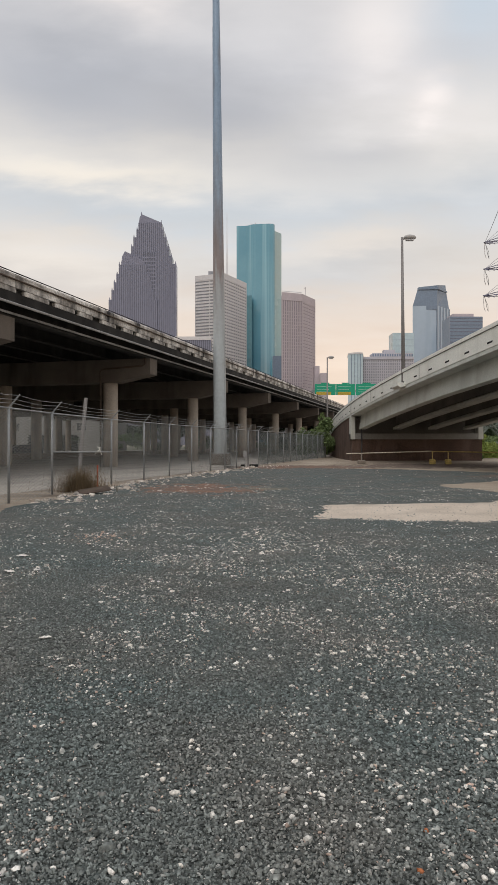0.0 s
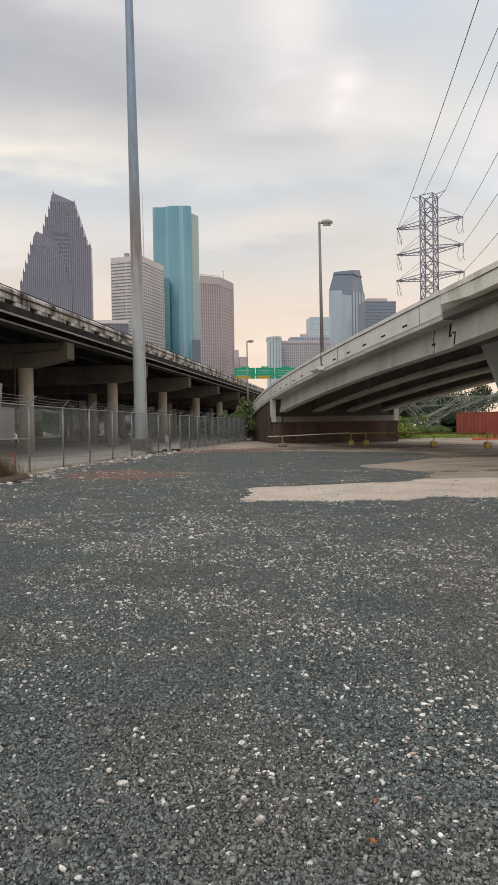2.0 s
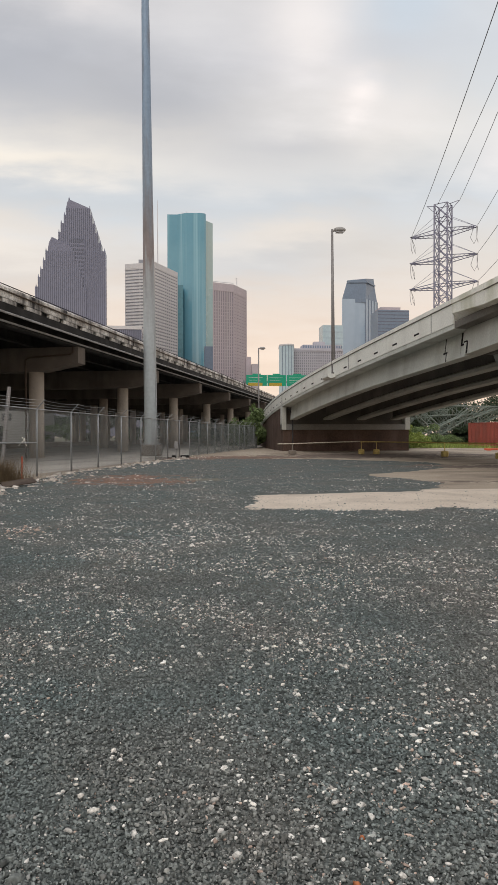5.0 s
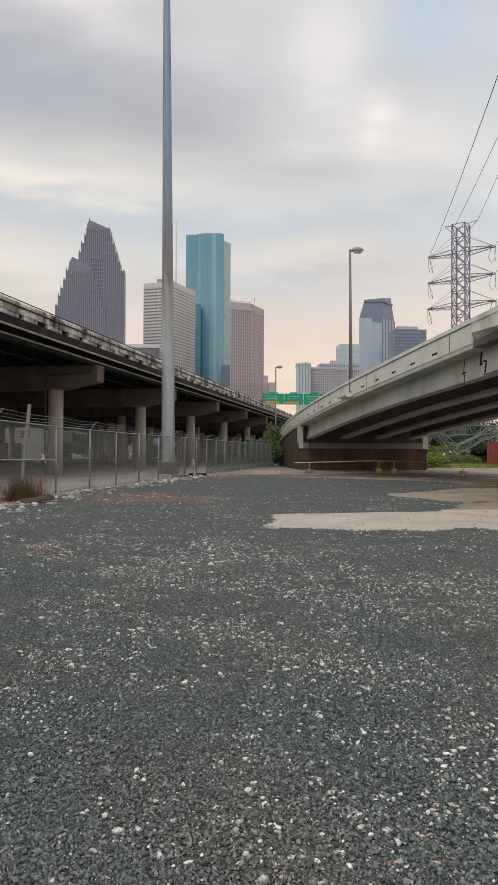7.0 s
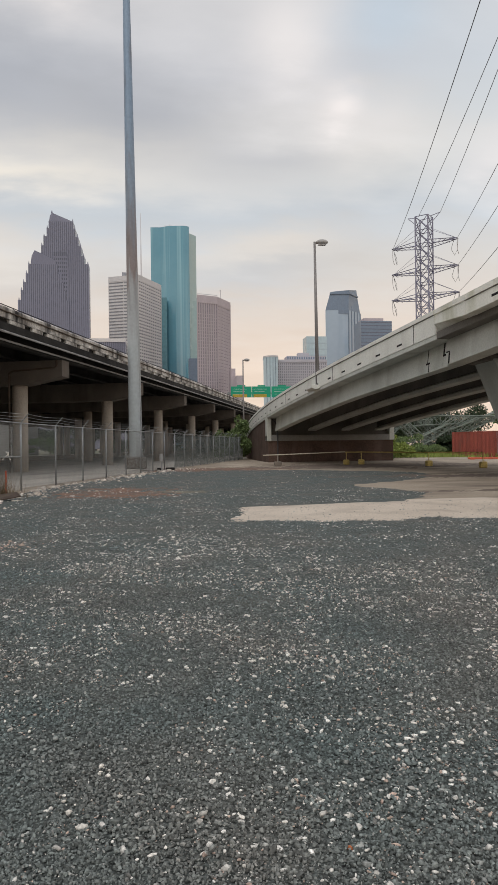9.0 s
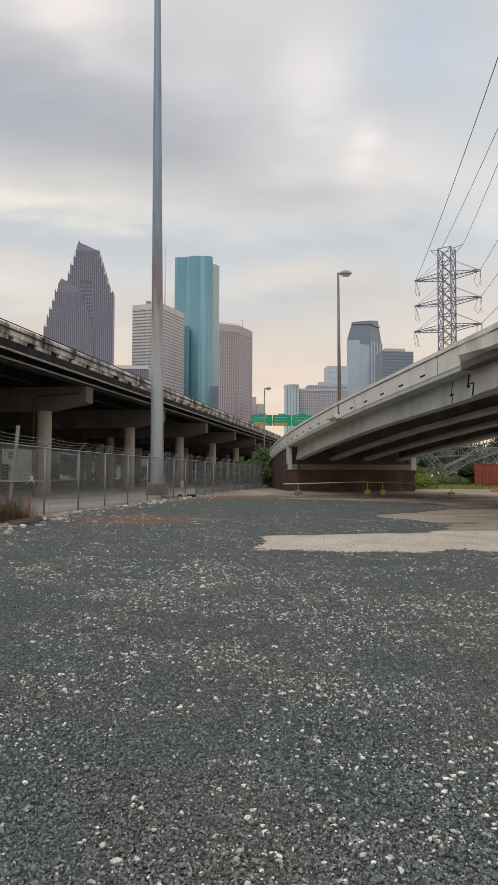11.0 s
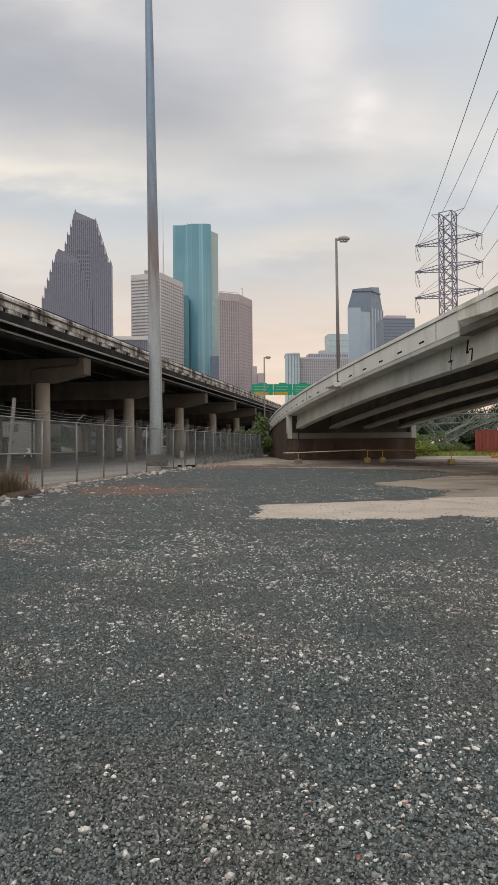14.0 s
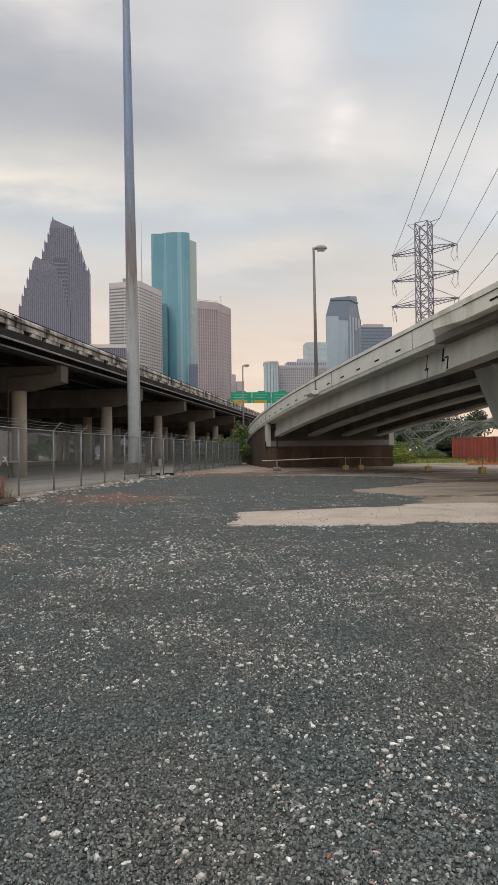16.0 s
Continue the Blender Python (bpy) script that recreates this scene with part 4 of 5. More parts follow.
for x0, x1, words, tail in ((19.23, 25.36, 3, True), (25.49, 31.0, 2, True), (31.28, 37.47, 3, False)):
    panel = part("sign_panel", box(x0, x1, 200, 200.08, 15.78, 19.00, 0.02), M["sign"], gantry, "green road sign panel")
    w = x1 - x0
    for i in range(words):
        part("legend_bar", box(x0 + w * 0.12, x0 + w * (0.8 - 0.12 * i), 199.985, 200, 18.25 - 0.75 * i - 0.08, 18.25 - 0.75 * i), M["sign_white"], panel)
    if tail:
        part("exit_panel", box(x0 + w * 0.08, x0 + w * 0.78, 199.97, 199.99, 15.81, 16.69), M["sign_yellow"], panel, "yellow lower sign panel")
    part("exit_tab", box(x0 + w * 0.3, x0 + w * 0.7, 200, 200.08, 19.00 + 0.02, 19.39), M["sign"], gantry)


# ---- downtown towers ----
def far_building(name, label):
    return base(name, pose(0, 0, 0), label, "skyscraper" if "tower" in name else "building", "downtown skyline")


def outward(a, b):
    n = Vector((b[1] - a[1], -(b[0] - a[0]), 0)).normalized()
    return n


def bands(parent, a, b, z0, z1, pitch, height, proud, mat_, name="spandrel"):
    """Level strips standing proud of one face that runs from a to b in plan, its outside to the right of that way."""
    n = outward(a, b)
    p, q = Vector((*a, 0)), Vector((*b, 0))
    L = (q - p).length
    mesh = finish(name, box(0, L, -proud, 0.3, 0, height), mat_)
    m = Matrix.Translation(p) @ Matrix.Rotation(math.atan2(q.y - p.y, q.x - p.x), 4, "Z")
    for z in np.arange(z0, z1, pitch):
        part(name, mesh, None, parent, at=m @ pose(0, 0, z))


def ribs(parent, a, b, z0, tops, count, width, proud, mat_, name="pilaster"):
    """Upright strips on one face; tops is a height or a function of the share along the face."""
    p, q = Vector((*a, 0)), Vector((*b, 0))
    m = Matrix.Translation(p) @ Matrix.Rotation(math.atan2(q.y - p.y, q.x - p.x), 4, "Z")
    mesh = finish(name, box(-width / 2, width / 2, -proud, 0.3, 0, 1), mat_)
    L = (q - p).length
    for i in range(count + 1):
        t = i / count
        z1 = tops(t) if callable(tops) else tops
        ob = part(name, mesh, None, parent, at=m @ pose(L * t, 0, z0) @ Matrix.Diagonal((1, 1, z1 - z0, 1)))


# stepped gable tower
b = far_building("stepped_tower", "mauve granite stepped-gable skyscraper with pinnacles")
tall = [(-126.28, -76.96, 191.07), (-125.09, -81.12, 199.39), (-124.2, -84.09, 209.49), (-121.82, -87.06, 219.0), (-118.55, -89.73, 227.32), (-116.18, -91.81, 234.45)]
low = 0.0
for x0, x1, z in tall:
    part("tier", box(x0, x1, 720, 736, low, z), M["mauve_glass"], b)
    for x in (x0 + 0.6, x1 - 0.6):
        part("pinnacle", tube((x, 720.6, z), (x, 720.6, z + 3.2), 0.7, 0.12, 6), M["mauve"], b)
    low = z
part("gable_roof", prism([(-115.88, low), (-115.29, 239.80), (-113.21, 243.36), (-91.81, low)], 720, 736), M["mauve"], b)
part("pinnacle", tube((-113.21, 720.6, 243.36), (-113.21, 720.6, 246.33), 0.9, 0.1, 6), M["mauve"], b)


def tall_top(t):
    x = tall[0][0] + t * (tall[0][1] - tall[0][0])
    zs = [z for x0, x1, z in tall if x0 <= x <= x1]
    return max(zs) if zs else tall[0][2]


ribs(b, (tall[0][0], 720), (tall[0][1], 720), 30, tall_top, 24, 1.0, 0.28, M["mauve"])
wing = [(-147.06, -97.05, 153.0), (-144.69, -99.12, 163.06), (-142.32, -101.49, 171.34), (-139.36, -104.45, 180.22), (-137.0, -107.41, 189.98)]
low = 0.0
for x0, x1, z in wing:
    part("tier", box(x0, x1, 719.0, 719.9, low, z), M["mauve_glass"], b)
    part("pinnacle", tube((x0 + 0.6, 719.4, z), (x0 + 0.6, 719.4, z + 3.2), 0.7, 0.12, 6), M["mauve"], b)
    low = z
part("gable_roof", prism([(-134.63, low), (-133.45, 198.56), (-130.49, 204.18), (-112.14, 195.01), (-109.78, low)], 719.0, 719.9), M["mauve"], b)


def wing_top(t):
    x = wing[0][0] + t * (wing[0][1] - wing[0][0])
    zs = [z for x0, x1, z in wing if x0 <= x <= x1]
    return max(zs) if zs else wing[0][2]


ribs(b, (wing[0][0], 719.0), (wing[0][1], 719.0), 30, lambda t: max(wing_top(t), float(np.interp(wing[0][0] + t * (wing[0][1] - wing[0][0]), [-135.22, -134.63, -130.49, -112.14, -109.78, -109.18], [0, 190.87, 204.18, 195.01, 190.87, 0]))), 25, 1.0, 0.28, M["mauve"])

part("window_bay", box(-112.0, -98.2, 719.45, 719.75, 150, 203), M["bay_glass"], b, "window bay between the gables, recess shade darkened in")
bands(b, (-112.0, 719.45), (-98.2, 719.45), 152, 201, 4.1, 1.3, 0.12, M["mauve"], "floor_band")
ribs(b, (-112.0, 719.45), (-98.2, 719.45), 150, 203, 7, 0.7, 0.2, M["mauve"])

# pale banded tower with a roof mast
b = far_building("banded_tower", "pale stone office tower with level window bands")
A, B, C = (-63.90, 815), (-29.05, 800), (-3.51, 850)
D4 = (A[0] + C[0] - B[0], A[1] + C[1] - B[1])
top_z = 200.91
part("glass_body", prism([A, B, C, D4], 0, top_z, "z"), M["grey_glass"], b)
for p, q in ((A, B), (B, C)):
    bands(b, p, q, 48, top_z - 6, 3.75, 2.1, 0.5, M["white_stone"])
    ribs(b, p, q, 45, top_z - 3, 2 if p == A else 12, 0.7, 0.42, M["white_stone"])
part("crown_band", prism([(A[0] - 0.4, A[1] - 0.6), (B[0], B[1] - 0.8), (C[0] + 0.5, C[1] - 0.4), D4], top_z - 5.5, top_z + 0.3, "z"), M["white_stone"], b)
part("roof_box", box(-49.32, -43.16, 828, 836, top_z, 210.62), M["grey_glass"], b)
part("roof_mast", tube((-27.04, 840, top_z), (-27.04, 840, 248.31), 0.9, 0.5, 8), M["white_stone"], b)
part("roof_mast", tube((-27.04, 840, 248.31), (-27.04, 840, 285.75), 0.4, 0.2, 6), M["white_stone"], b)

# teal glass tower
b = far_building("teal_tower", "tall teal glass skyscraper with rounded facade")
plan = [(-17.25, 950), (-3.92, 949), (3.12, 944.5), (6.23, 942.5), (16.31, 940.5), (28.71, 939.5), (33.36, 941), (35.41, 944), (36.99, 985), (-17.98, 990)]
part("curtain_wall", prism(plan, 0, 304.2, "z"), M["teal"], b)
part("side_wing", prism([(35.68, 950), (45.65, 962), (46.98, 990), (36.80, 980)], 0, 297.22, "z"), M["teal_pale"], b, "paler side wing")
for x, h in ((2.4, 3.1), (4.7, 2.4), (8.6, 4.6), (11.0, 3.1)):
    part("roof_unit", box(x, x + 1.25, 950, 954, 304.2, 304.2 + h), M["white_stone"], b)
b = far_building("dark_teal_block", "lower dark teal glass office block")
part("curtain_wall", box(-5.34, 3.82, 925, 945, 0, 202.29), M["teal_dark"], b)
b = far_building("podium_block", "lower grey-teal office block")
part("curtain_wall", box(31.75, 43.32, 905, 925, 0, 118.02), M["slate"], b)

# pink granite tower
b = far_building("pink_tower", "pink granite office tower with upright window strips")
A, B, C = (38.14, 790), (62.07, 800), (79.86, 832)
D4 = (A[0] + C[0] - B[0], A[1] + C[1] - B[1])
top_z = 176.81
part("glass_body", prism([A, B, C, D4], 0, top_z - 4, "z"), M["pink_glass"], b)
ribs(b, A, B, 20, top_z - 4, 9, 1.35, 0.6, M["pink"])
bands(b, A, B, 30, top_z - 20, 3.9, 0.7, 0.35, M["pink"])
bands(b, B, C, 30, top_z - 6, 3.9, 3.2, 0.5, M["pink"])
ribs(b, B, C, 20, top_z - 3, 5, 1.6, 0.6, M["pink"])
part("crown_band", prism([(A[0] - 0.4, A[1] - 0.9), (B[0], B[1] - 1.0), (C[0] + 0.7, C[1] - 0.6), D4], top_z - 9, top_z, "z"), M["pink"], b)
part("roof_rail", tube((A[0], A[1], top_z + 1.3), (B[0], B[1], top_z + 1.6), 0.35, n=6), M["white_stone"], b)
part("roof_crane", wire([(66.44, 805, top_z), (66.44, 805, top_z + 9), (64.78, 805, top_z + 7.5)], 0.45, 5), M["white_stone"], b)
for x0, x1, h, dd in ((75.00, 80.47, 90.34, 780), (80.47, 88.84, 81.33, 770)):
    b = far_building("pink_block", "low pinkish office block beside the granite tower")
    part("wall", box(x0, x1, dd, dd + 20, 0, h), M["pink"], b)
    bands(b, (x0, dd), (x1, dd), 40, h - 3, 4.2, 1.6, -0.02, M["pink_glass"], "window_band")

# low grey block with upright fins
b = far_building("finned_block", "low grey office block with upright fins")
part("glass_body", box(-75.17, -38.73, 690, 720, 0, 108.57), M["mauve_glass"], b)
part("roof_band", box(-75.46, -38.44, 689.2, 720, 106.29, 109.70), M["white_stone"], b)
ribs(b, (-75.17, 690), (-38.73, 690), 20, 106.29, 18, 0.6, 0.5, M["mauve"])

# right group
b = far_building("curved_glass_block", "pale blue glass office block with rounded front")
arc = [(87.41 + 12.5 * t, 604 - 7 * math.sin(math.pi * t * 0.8)) for t in (0, 0.2, 0.4, 0.6, 0.8, 1.0)]
part("curtain_wall", prism(arc + [(102.86, 624), (90.32, 624)], 0, 80.24, "z"), M["cyan"], b)
part("roof_band", prism([(x, y - 0.5) for x, y in arc] + [(104.90, 626), (90.06, 626)], 80.24, 81.48, "z"), M["white_stone"], b)
mesh = finish("mullion", box(-0.2, 0.2, -0.4, 0.2, 0, 1), M["slate"])
for x, y in arc[1:5]:
    part("mullion", mesh, None, b, at=pose(x, y, 0) @ Matrix.Diagonal((1, 1, 79.74, 1)))
b = far_building("gridded_block", "pale stone office block with gridded windows")
part("glass_body", box(102.93, 149.39, 622, 650, 0, 79.53), M["grey_glass"], b)
ribs(b, (102.93, 622), (149.39, 622), 20, 79.53, 24, 0.75, 0.5, M["lilac"])
bands(b, (102.93, 622), (149.39, 622), 26, 79.53, 2.45, 0.8, 0.42, M["lilac"])
part("roof_band", box(102.67, 149.65, 621, 650, 78.51, 80.56), M["lilac"], b)
part("penthouse", box(114.24, 151.27, 632, 648, 81.83, 85.48), M["lilac"], b)
ribs(b, (114.76, 631.8), (150.75, 631.8), 82.35, 84.70, 16, 1.2, 0.1, M["slate"], "vent")
part("penthouse", box(126.25, 136.81, 640, 648, 86.54, 89.45), M["lilac"], b)
b = far_building("hazy_block", "pale cyan glass office block in the distance")
part("curtain_wall", box(189.05, 216.90, 900, 925, 0, 147.46), M["cyan"], b)
bands(b, (189.05, 900), (216.90, 900), 50, 145.61, 8, 0.8, 0.2, M["blue_glass"])
b = far_building("blue_tower", "pale blue glass skyscraper with a dark tapered crown")
A, B, C = (264.48, 1105), (302.33, 1100), (330.62, 1130)
D4 = (A[0] + C[0] - B[0], A[1] + C[1] - B[1])
part("curtain_wall", prism([A, B, C, D4], 0, 223.93, "z"), M["blue_glass"], b)
ribs(b, B, C, 40, 223.93, 4, 2.2, 0.8, M["slate"])
part("notch_band", prism([(A[0] + 14, A[1] - 1.2), (B[0], B[1] - 1.5), (B[0] + 1, B[1] + 8), (A[0] + 14, A[1] + 8)], 217.58, 223.93, "z"), M["slate"], b)
bm = bmesh.new()
lo = [bm.verts.new((x, y, 223.93)) for x, y in (A, B, C, D4)]
mid = [bm.verts.new((x, y, 248.45)) for x, y in ((271.78, 1106), (303.24, 1101), (325.85, 1128), (291.34, 1135))]
hi = [bm.verts.new((x, y, z)) for x, y, z in ((273.61, 1106, 254.58), (303.24, 1101, 257.07), (323.99, 1128, 263.11), (291.34, 1135, 262.86))]
for r0, r1 in ((lo, mid), (mid, hi)):
    for i in range(4):
        bm.faces.new((r0[i], r0[(i + 1) % 4], r1[(i + 1) % 4], r1[i]))
bm.faces.new(hi)
part("crown", bm, M["slate"], b, "dark tapered glass crown")
part("cornice", prism([(272.0, 1104.5), (304.6, 1099.2), (327.0, 1128), (291, 1136.5)], 250.5, 253.0, "z"), M["slate"], b)
b = far_building("slate_tower", "dark slate office tower with a stepped roof")
part("glass_body", box(293.83, 341.70, 1000, 1040, 0, 187.62), M["slate"], b)
part("roof_step", box(299.14, 329.81, 1004, 1035, 188.36, 192.51), M["pink"], b)
bands(b, (293.83, 1000), (341.70, 1000), 50, 186.38, 5.0, 0.9, 0.3, M["mauve_glass"])

# ---- power pylon and lines ----
PYLON = pose(59.1, 150, 0, 0, 0, -42)
pylon = base("power_pylon", PYLON, "steel lattice power pylon with three cross-arms", "pylon")
W = 1.5


def half(z):
    return W if z > 30 else W + (30 - z) * 0.115


levels = [0, 8, 15, 21, 26, 30, 32.6, 35.2, 38, 40.9, 43.8, 46.9, 50.0, 53.2]
for sx, sy in ((1, 1), (1, -1), (-1, 1), (-1, -1)):
    part("leg", wire([(sx * half(z), sy * half(z), z) for z in (0, 15, 30, 42, 53.2)], 0.16, 5), M["lattice"], pylon)
for side in range(4):
    bm = bmesh.new()
    turn = Matrix.Rotation(side * math.pi / 2, 3, "Z")
    for z0, z1 in zip(levels[:-1], levels[1:]):
        h0, h1 = half(z0), half(z1)
        for a, c in (((-h0, -h0, z0), (h1, -h1, z1)), ((h0, -h0, z0), (-h1, -h1, z1)), ((-h1, -h1, z1), (h1, -h1, z1))):
            add_tube(bm, turn @ Vector(a), turn @ Vector(c), 0.09, 0.09, 4)
    part("bracing", bm, M["lattice"], pylon)
ARMS = [(46.9, 7.6), (40.9, 7.7), (34.9, 7.8)]
tips = []
for z, reach in ARMS:
    for s in (-1, 1):
        bm = bmesh.new()
        tip = Vector((s * reach, 0, z + 0.15))
        for y in (-W, W):
            for dz in (-0.5, 0.6):
                add_tube(bm, (s * W, y, z + dz), tip + Vector((0, y * 0.35, 0)), 0.09, 0.09, 4)
            add_tube(bm, (s * W, y, z + 3.4), tip, 0.04, 0.04, 4)
        for i in range(1, 6):
            t = i / 6
            c = Vector((s * (W + (reach - W) * t), 0, z))
            w = W * (1 - 0.65 * t)
            add_tube(bm, c + Vector((0, -w, -0.3)), c + Vector((0, w, -0.3)), 0.06, 0.06, 4)
            add_tube(bm, c + Vector((0, -w, -0.4 * (1 - t))), c + Vector((s * 0.8, -w * 0.9, 0.5 * (1 - t))), 0.05, 0.05, 4)
        add_tube(bm, tip + Vector((0, -W * 0.35, 0)), tip + Vector((0, W * 0.35, 0)), 0.09, 0.09, 4)
        arm = part("cross_arm", bm, M["lattice"], pylon)
        part("insulator", wire([tip, tip + Vector((0, -0.15, -1.3)), tip + Vector((0, 0.1, -2.6)), tip + Vector((0.1, 0.6, -3.4))], 0.07, 5), M["white_stone"], arm)
        part("jumper", wire([tip + Vector((0, 0.5, -0.1)), tip + Vector((-s * 0.3, 0.9, -2.4)), tip + Vector((-s * 0.8, 0.5, -3.6)), tip + Vector((-s * 1.2, -0.6, -2.4)), tip + Vector((-s * 0.4, -0.8, -0.2))], 0.045, 4), M["cable"], arm)
        if s > 0 or z > 46:
            tips.append(PYLON @ tip)
for s in (-1, 1):
    bm = bmesh.new()
    add_tube(bm, (s * W, 0, 53.2), (s * 3.8, 0, 53.6), 0.09, 0.07, 5)
    add_tube(bm, (s * W, 0, 51.4), (s * 3.8, 0, 53.6), 0.07, 0.07, 5)
    tips.append(PYLON @ Vector((-1.3 if s < 0 else 3.8, 0, 53.5)))
    part("peak_arm", bm, M["lattice"], pylon)
for tip, sweep_x in zip(tips, (-74.9, -90.5, -90.5, -90.5, -74.6, -87.0)):
    AWAY = Vector((sweep_x, -288, 2.0))
    pts = []
    for i in range(41):
        t = i / 40
        p = tip + AWAY * t
        p.z -= 4 * 8.0 * t * (1 - t)
        pts.append(p)
    line = new("power_line", finish("power_line", wire(pts, 0.045, 5), M["cable"]))
    tagged(line, "dark overhead power line strung from the pylon", "power line", "power lines")

# ---- things beyond the ramp ----
def leaf_cloud(centres, radii, count, size, seed):
    """Many small two-sided leaf blades scattered through uneven lumps; arrays of corners and of triangles."""
    g = np.random.default_rng(seed)
    pick = g.integers(0, len(centres), count)
    d = g.normal(size=(count, 3))
    d /= np.linalg.norm(d, axis=1)[:, None]
    r = g.uniform(0.35, 1.0, count) ** 0.6
    p = np.asarray(centres)[pick] + d * r[:, None] * np.asarray(radii)[pick]
    a = g.normal(size=(count, 3))
    a /= np.linalg.norm(a, axis=1)[:, None]
    c = np.cross(a, g.normal(size=(count, 3)))
    c /= np.linalg.norm(c, axis=1)[:, None]
    s = size * g.uniform(0.5, 1.4, count)[:, None]
    v = np.stack([p - a * s, p + c * s * 0.45, p + a * s, p - c * s * 0.45], 1)
    v[..., 2] = np.maximum(v[..., 2], 0.02)
    f = np.arange(count * 4).reshape(-1, 4)
    return v.reshape(-1, 3), f


def tree(x, y, height, spread, seed, mat_key="leaf", leaves=5000, size=0.16, label="leafy green tree", trunk=True, name="tree"):
    g = np.random.default_rng(seed)
    t = base(name, pose(x, y, 0), label, "tree" if trunk else "bush", "trees and bushes")
    if trunk:
        bm = bmesh.new()
        add_tube(bm, (0, 0, 0), (g.normal(0, 0.1), 0, height * 0.45), height * 0.028, height * 0.018, 8)
        for _ in range(5):
            a = g.uniform(0, 6.28)
            add_tube(bm, (0, 0, height * g.uniform(0.25, 0.45)), (math.cos(a) * spread * 0.55, math.sin(a) * spread * 0.55, height * g.uniform(0.55, 0.85)), height * 0.012, height * 0.004, 5)
        part("trunk", bm, M["bark"], t)
    lo = 0.3 if trunk else 0.0
    n = 14
    centres = np.stack([g.normal(0, spread * 0.42, n), g.normal(0, spread * 0.42, n), height * g.uniform(lo + 0.15, 0.88, n)], -1)
    radii = np.stack([spread * g.uniform(0.25, 0.5, n), spread * g.uniform(0.25, 0.5, n), height * g.uniform(0.1, 0.2, n)], -1)
    v, f = leaf_cloud(centres, radii, leaves, size, seed)
    part("crown" if trunk else "foliage", mesh_from("crown", v, f, M[mat_key]), None, t)
    return t


def blades(name, px, py, height, mat_, label, seed, category="grass", width=0.012, lean=0.5):
    """Upright grass blades."""
    g = np.random.default_rng(seed)
    n = len(px)
    a = g.uniform(0, 6.283, n)
    h = height * g.uniform(0.4, 1.2, n)
    tipx, tipy = px + np.cos(a * 3) * h * lean * g.uniform(0, 1, n), py + np.sin(a * 3) * h * lean * g.uniform(0, 1, n)
    z0 = np.zeros(n)
    v = np.stack([np.stack([px - np.cos(a) * width, py - np.sin(a) * width, z0], -1), np.stack([px + np.cos(a) * width, py + np.sin(a) * width, z0], -1), np.stack([tipx, tipy, h], -1)], 1)
    ob = part(name, mesh_from(name, v.reshape(-1, 3), np.arange(3 * n).reshape(-1, 3), mat_), None)
    return tagged(ob, label, category, kind="stuff")


CONT = pose(32.15, 74.1, 0, 0, 0, -69) @ Matrix.Diagonal((1, 1, 1.07, 1))
cont = base("shipping_container", CONT, "red corrugated steel shipping container", "container")
n = 44
pts = [(i * 6.0 / n, 0.0 if (i // 1) % 4 in (0, 1) else 0.045) for i in range(n + 1)]
part("side_panel", prism(pts + [(6.0, 0.09), (0, 0.09)], 0.12, 2.5, "z"), M["red"], cont)
part("side_panel", box(0, 6.0, 2.3, 2.38, 0.12, 2.5), M["red"], cont)
part("end_panel", box(0, 0.06, 0.05, 2.35, 0.12, 2.5), M["red"], cont)
part("roof", box(0, 6.0, 0, 2.42, 2.5, 2.58, 0.02), M["red"], cont)
part("floor_frame", box(0, 6.0, 0, 2.42, 0, 0.14, 0.02), M["red"], cont)
for x in (0, 5.94):
    for y in (-0.01, 2.33):
        part("corner_post", box(x - 0.02, x + 0.1, y, y + 0.1, 0, 2.6, 0.01), M["red"], cont)
for y0, y1 in ((0.12, 1.2), (1.22, 2.3)):
    door = part("door", box(5.97, 6.03, y0, y1, 0.15, 2.48, 0.01), M["red"], cont)
    for y in (y0 + 0.28, y1 - 0.28):
        part("lock_bar", tube((6.07, y, 0.2), (6.07, y, 2.45), 0.03, n=6), M["galv"], door)
    for z in (0.7, 1.2, 1.7):
        part("hinge", box(6.03, 6.08, y0 + 0.05, y1 - 0.05, z, z + 0.07), M["red"], door)

# heap of old truss steel: straight lattice girders thrown over one another and a few bent ribs
def lattice_girder(p, q, width, bays, r=0.095):
    """A four-chord lattice girder from p to q with zigzag bracing on its sides."""
    p, q = Vector(p), Vector(q)
    turn = (q - p).to_track_quat("Z", "Y").to_matrix()
    bm = bmesh.new()
    rows = []
    for i in range(bays + 1):
        w = width * (1 - 0.45 * i / bays) / 2
        rows.append([p.lerp(q, i / bays) + turn @ Vector((sx * w, sy * w, 0)) for sx, sy in ((1, 1), (1, -1), (-1, -1), (-1, 1))])
    for k in range(4):
        add_tube(bm, rows[0][k], rows[-1][k], r, r, 5)
    for i in range(bays):
        for k in range(4):
            j = (k + 1) % 4
            add_tube(bm, rows[i][k], rows[i + 1][j] if i % 2 else rows[i + 1][k], r * 0.6, r * 0.6, 4) if i % 2 else add_tube(bm, rows[i][j], rows[i + 1][k], r * 0.6, r * 0.6, 4)
            add_tube(bm, rows[i + 1][k], rows[i + 1][j], r * 0.6, r * 0.6, 4)
    return bm


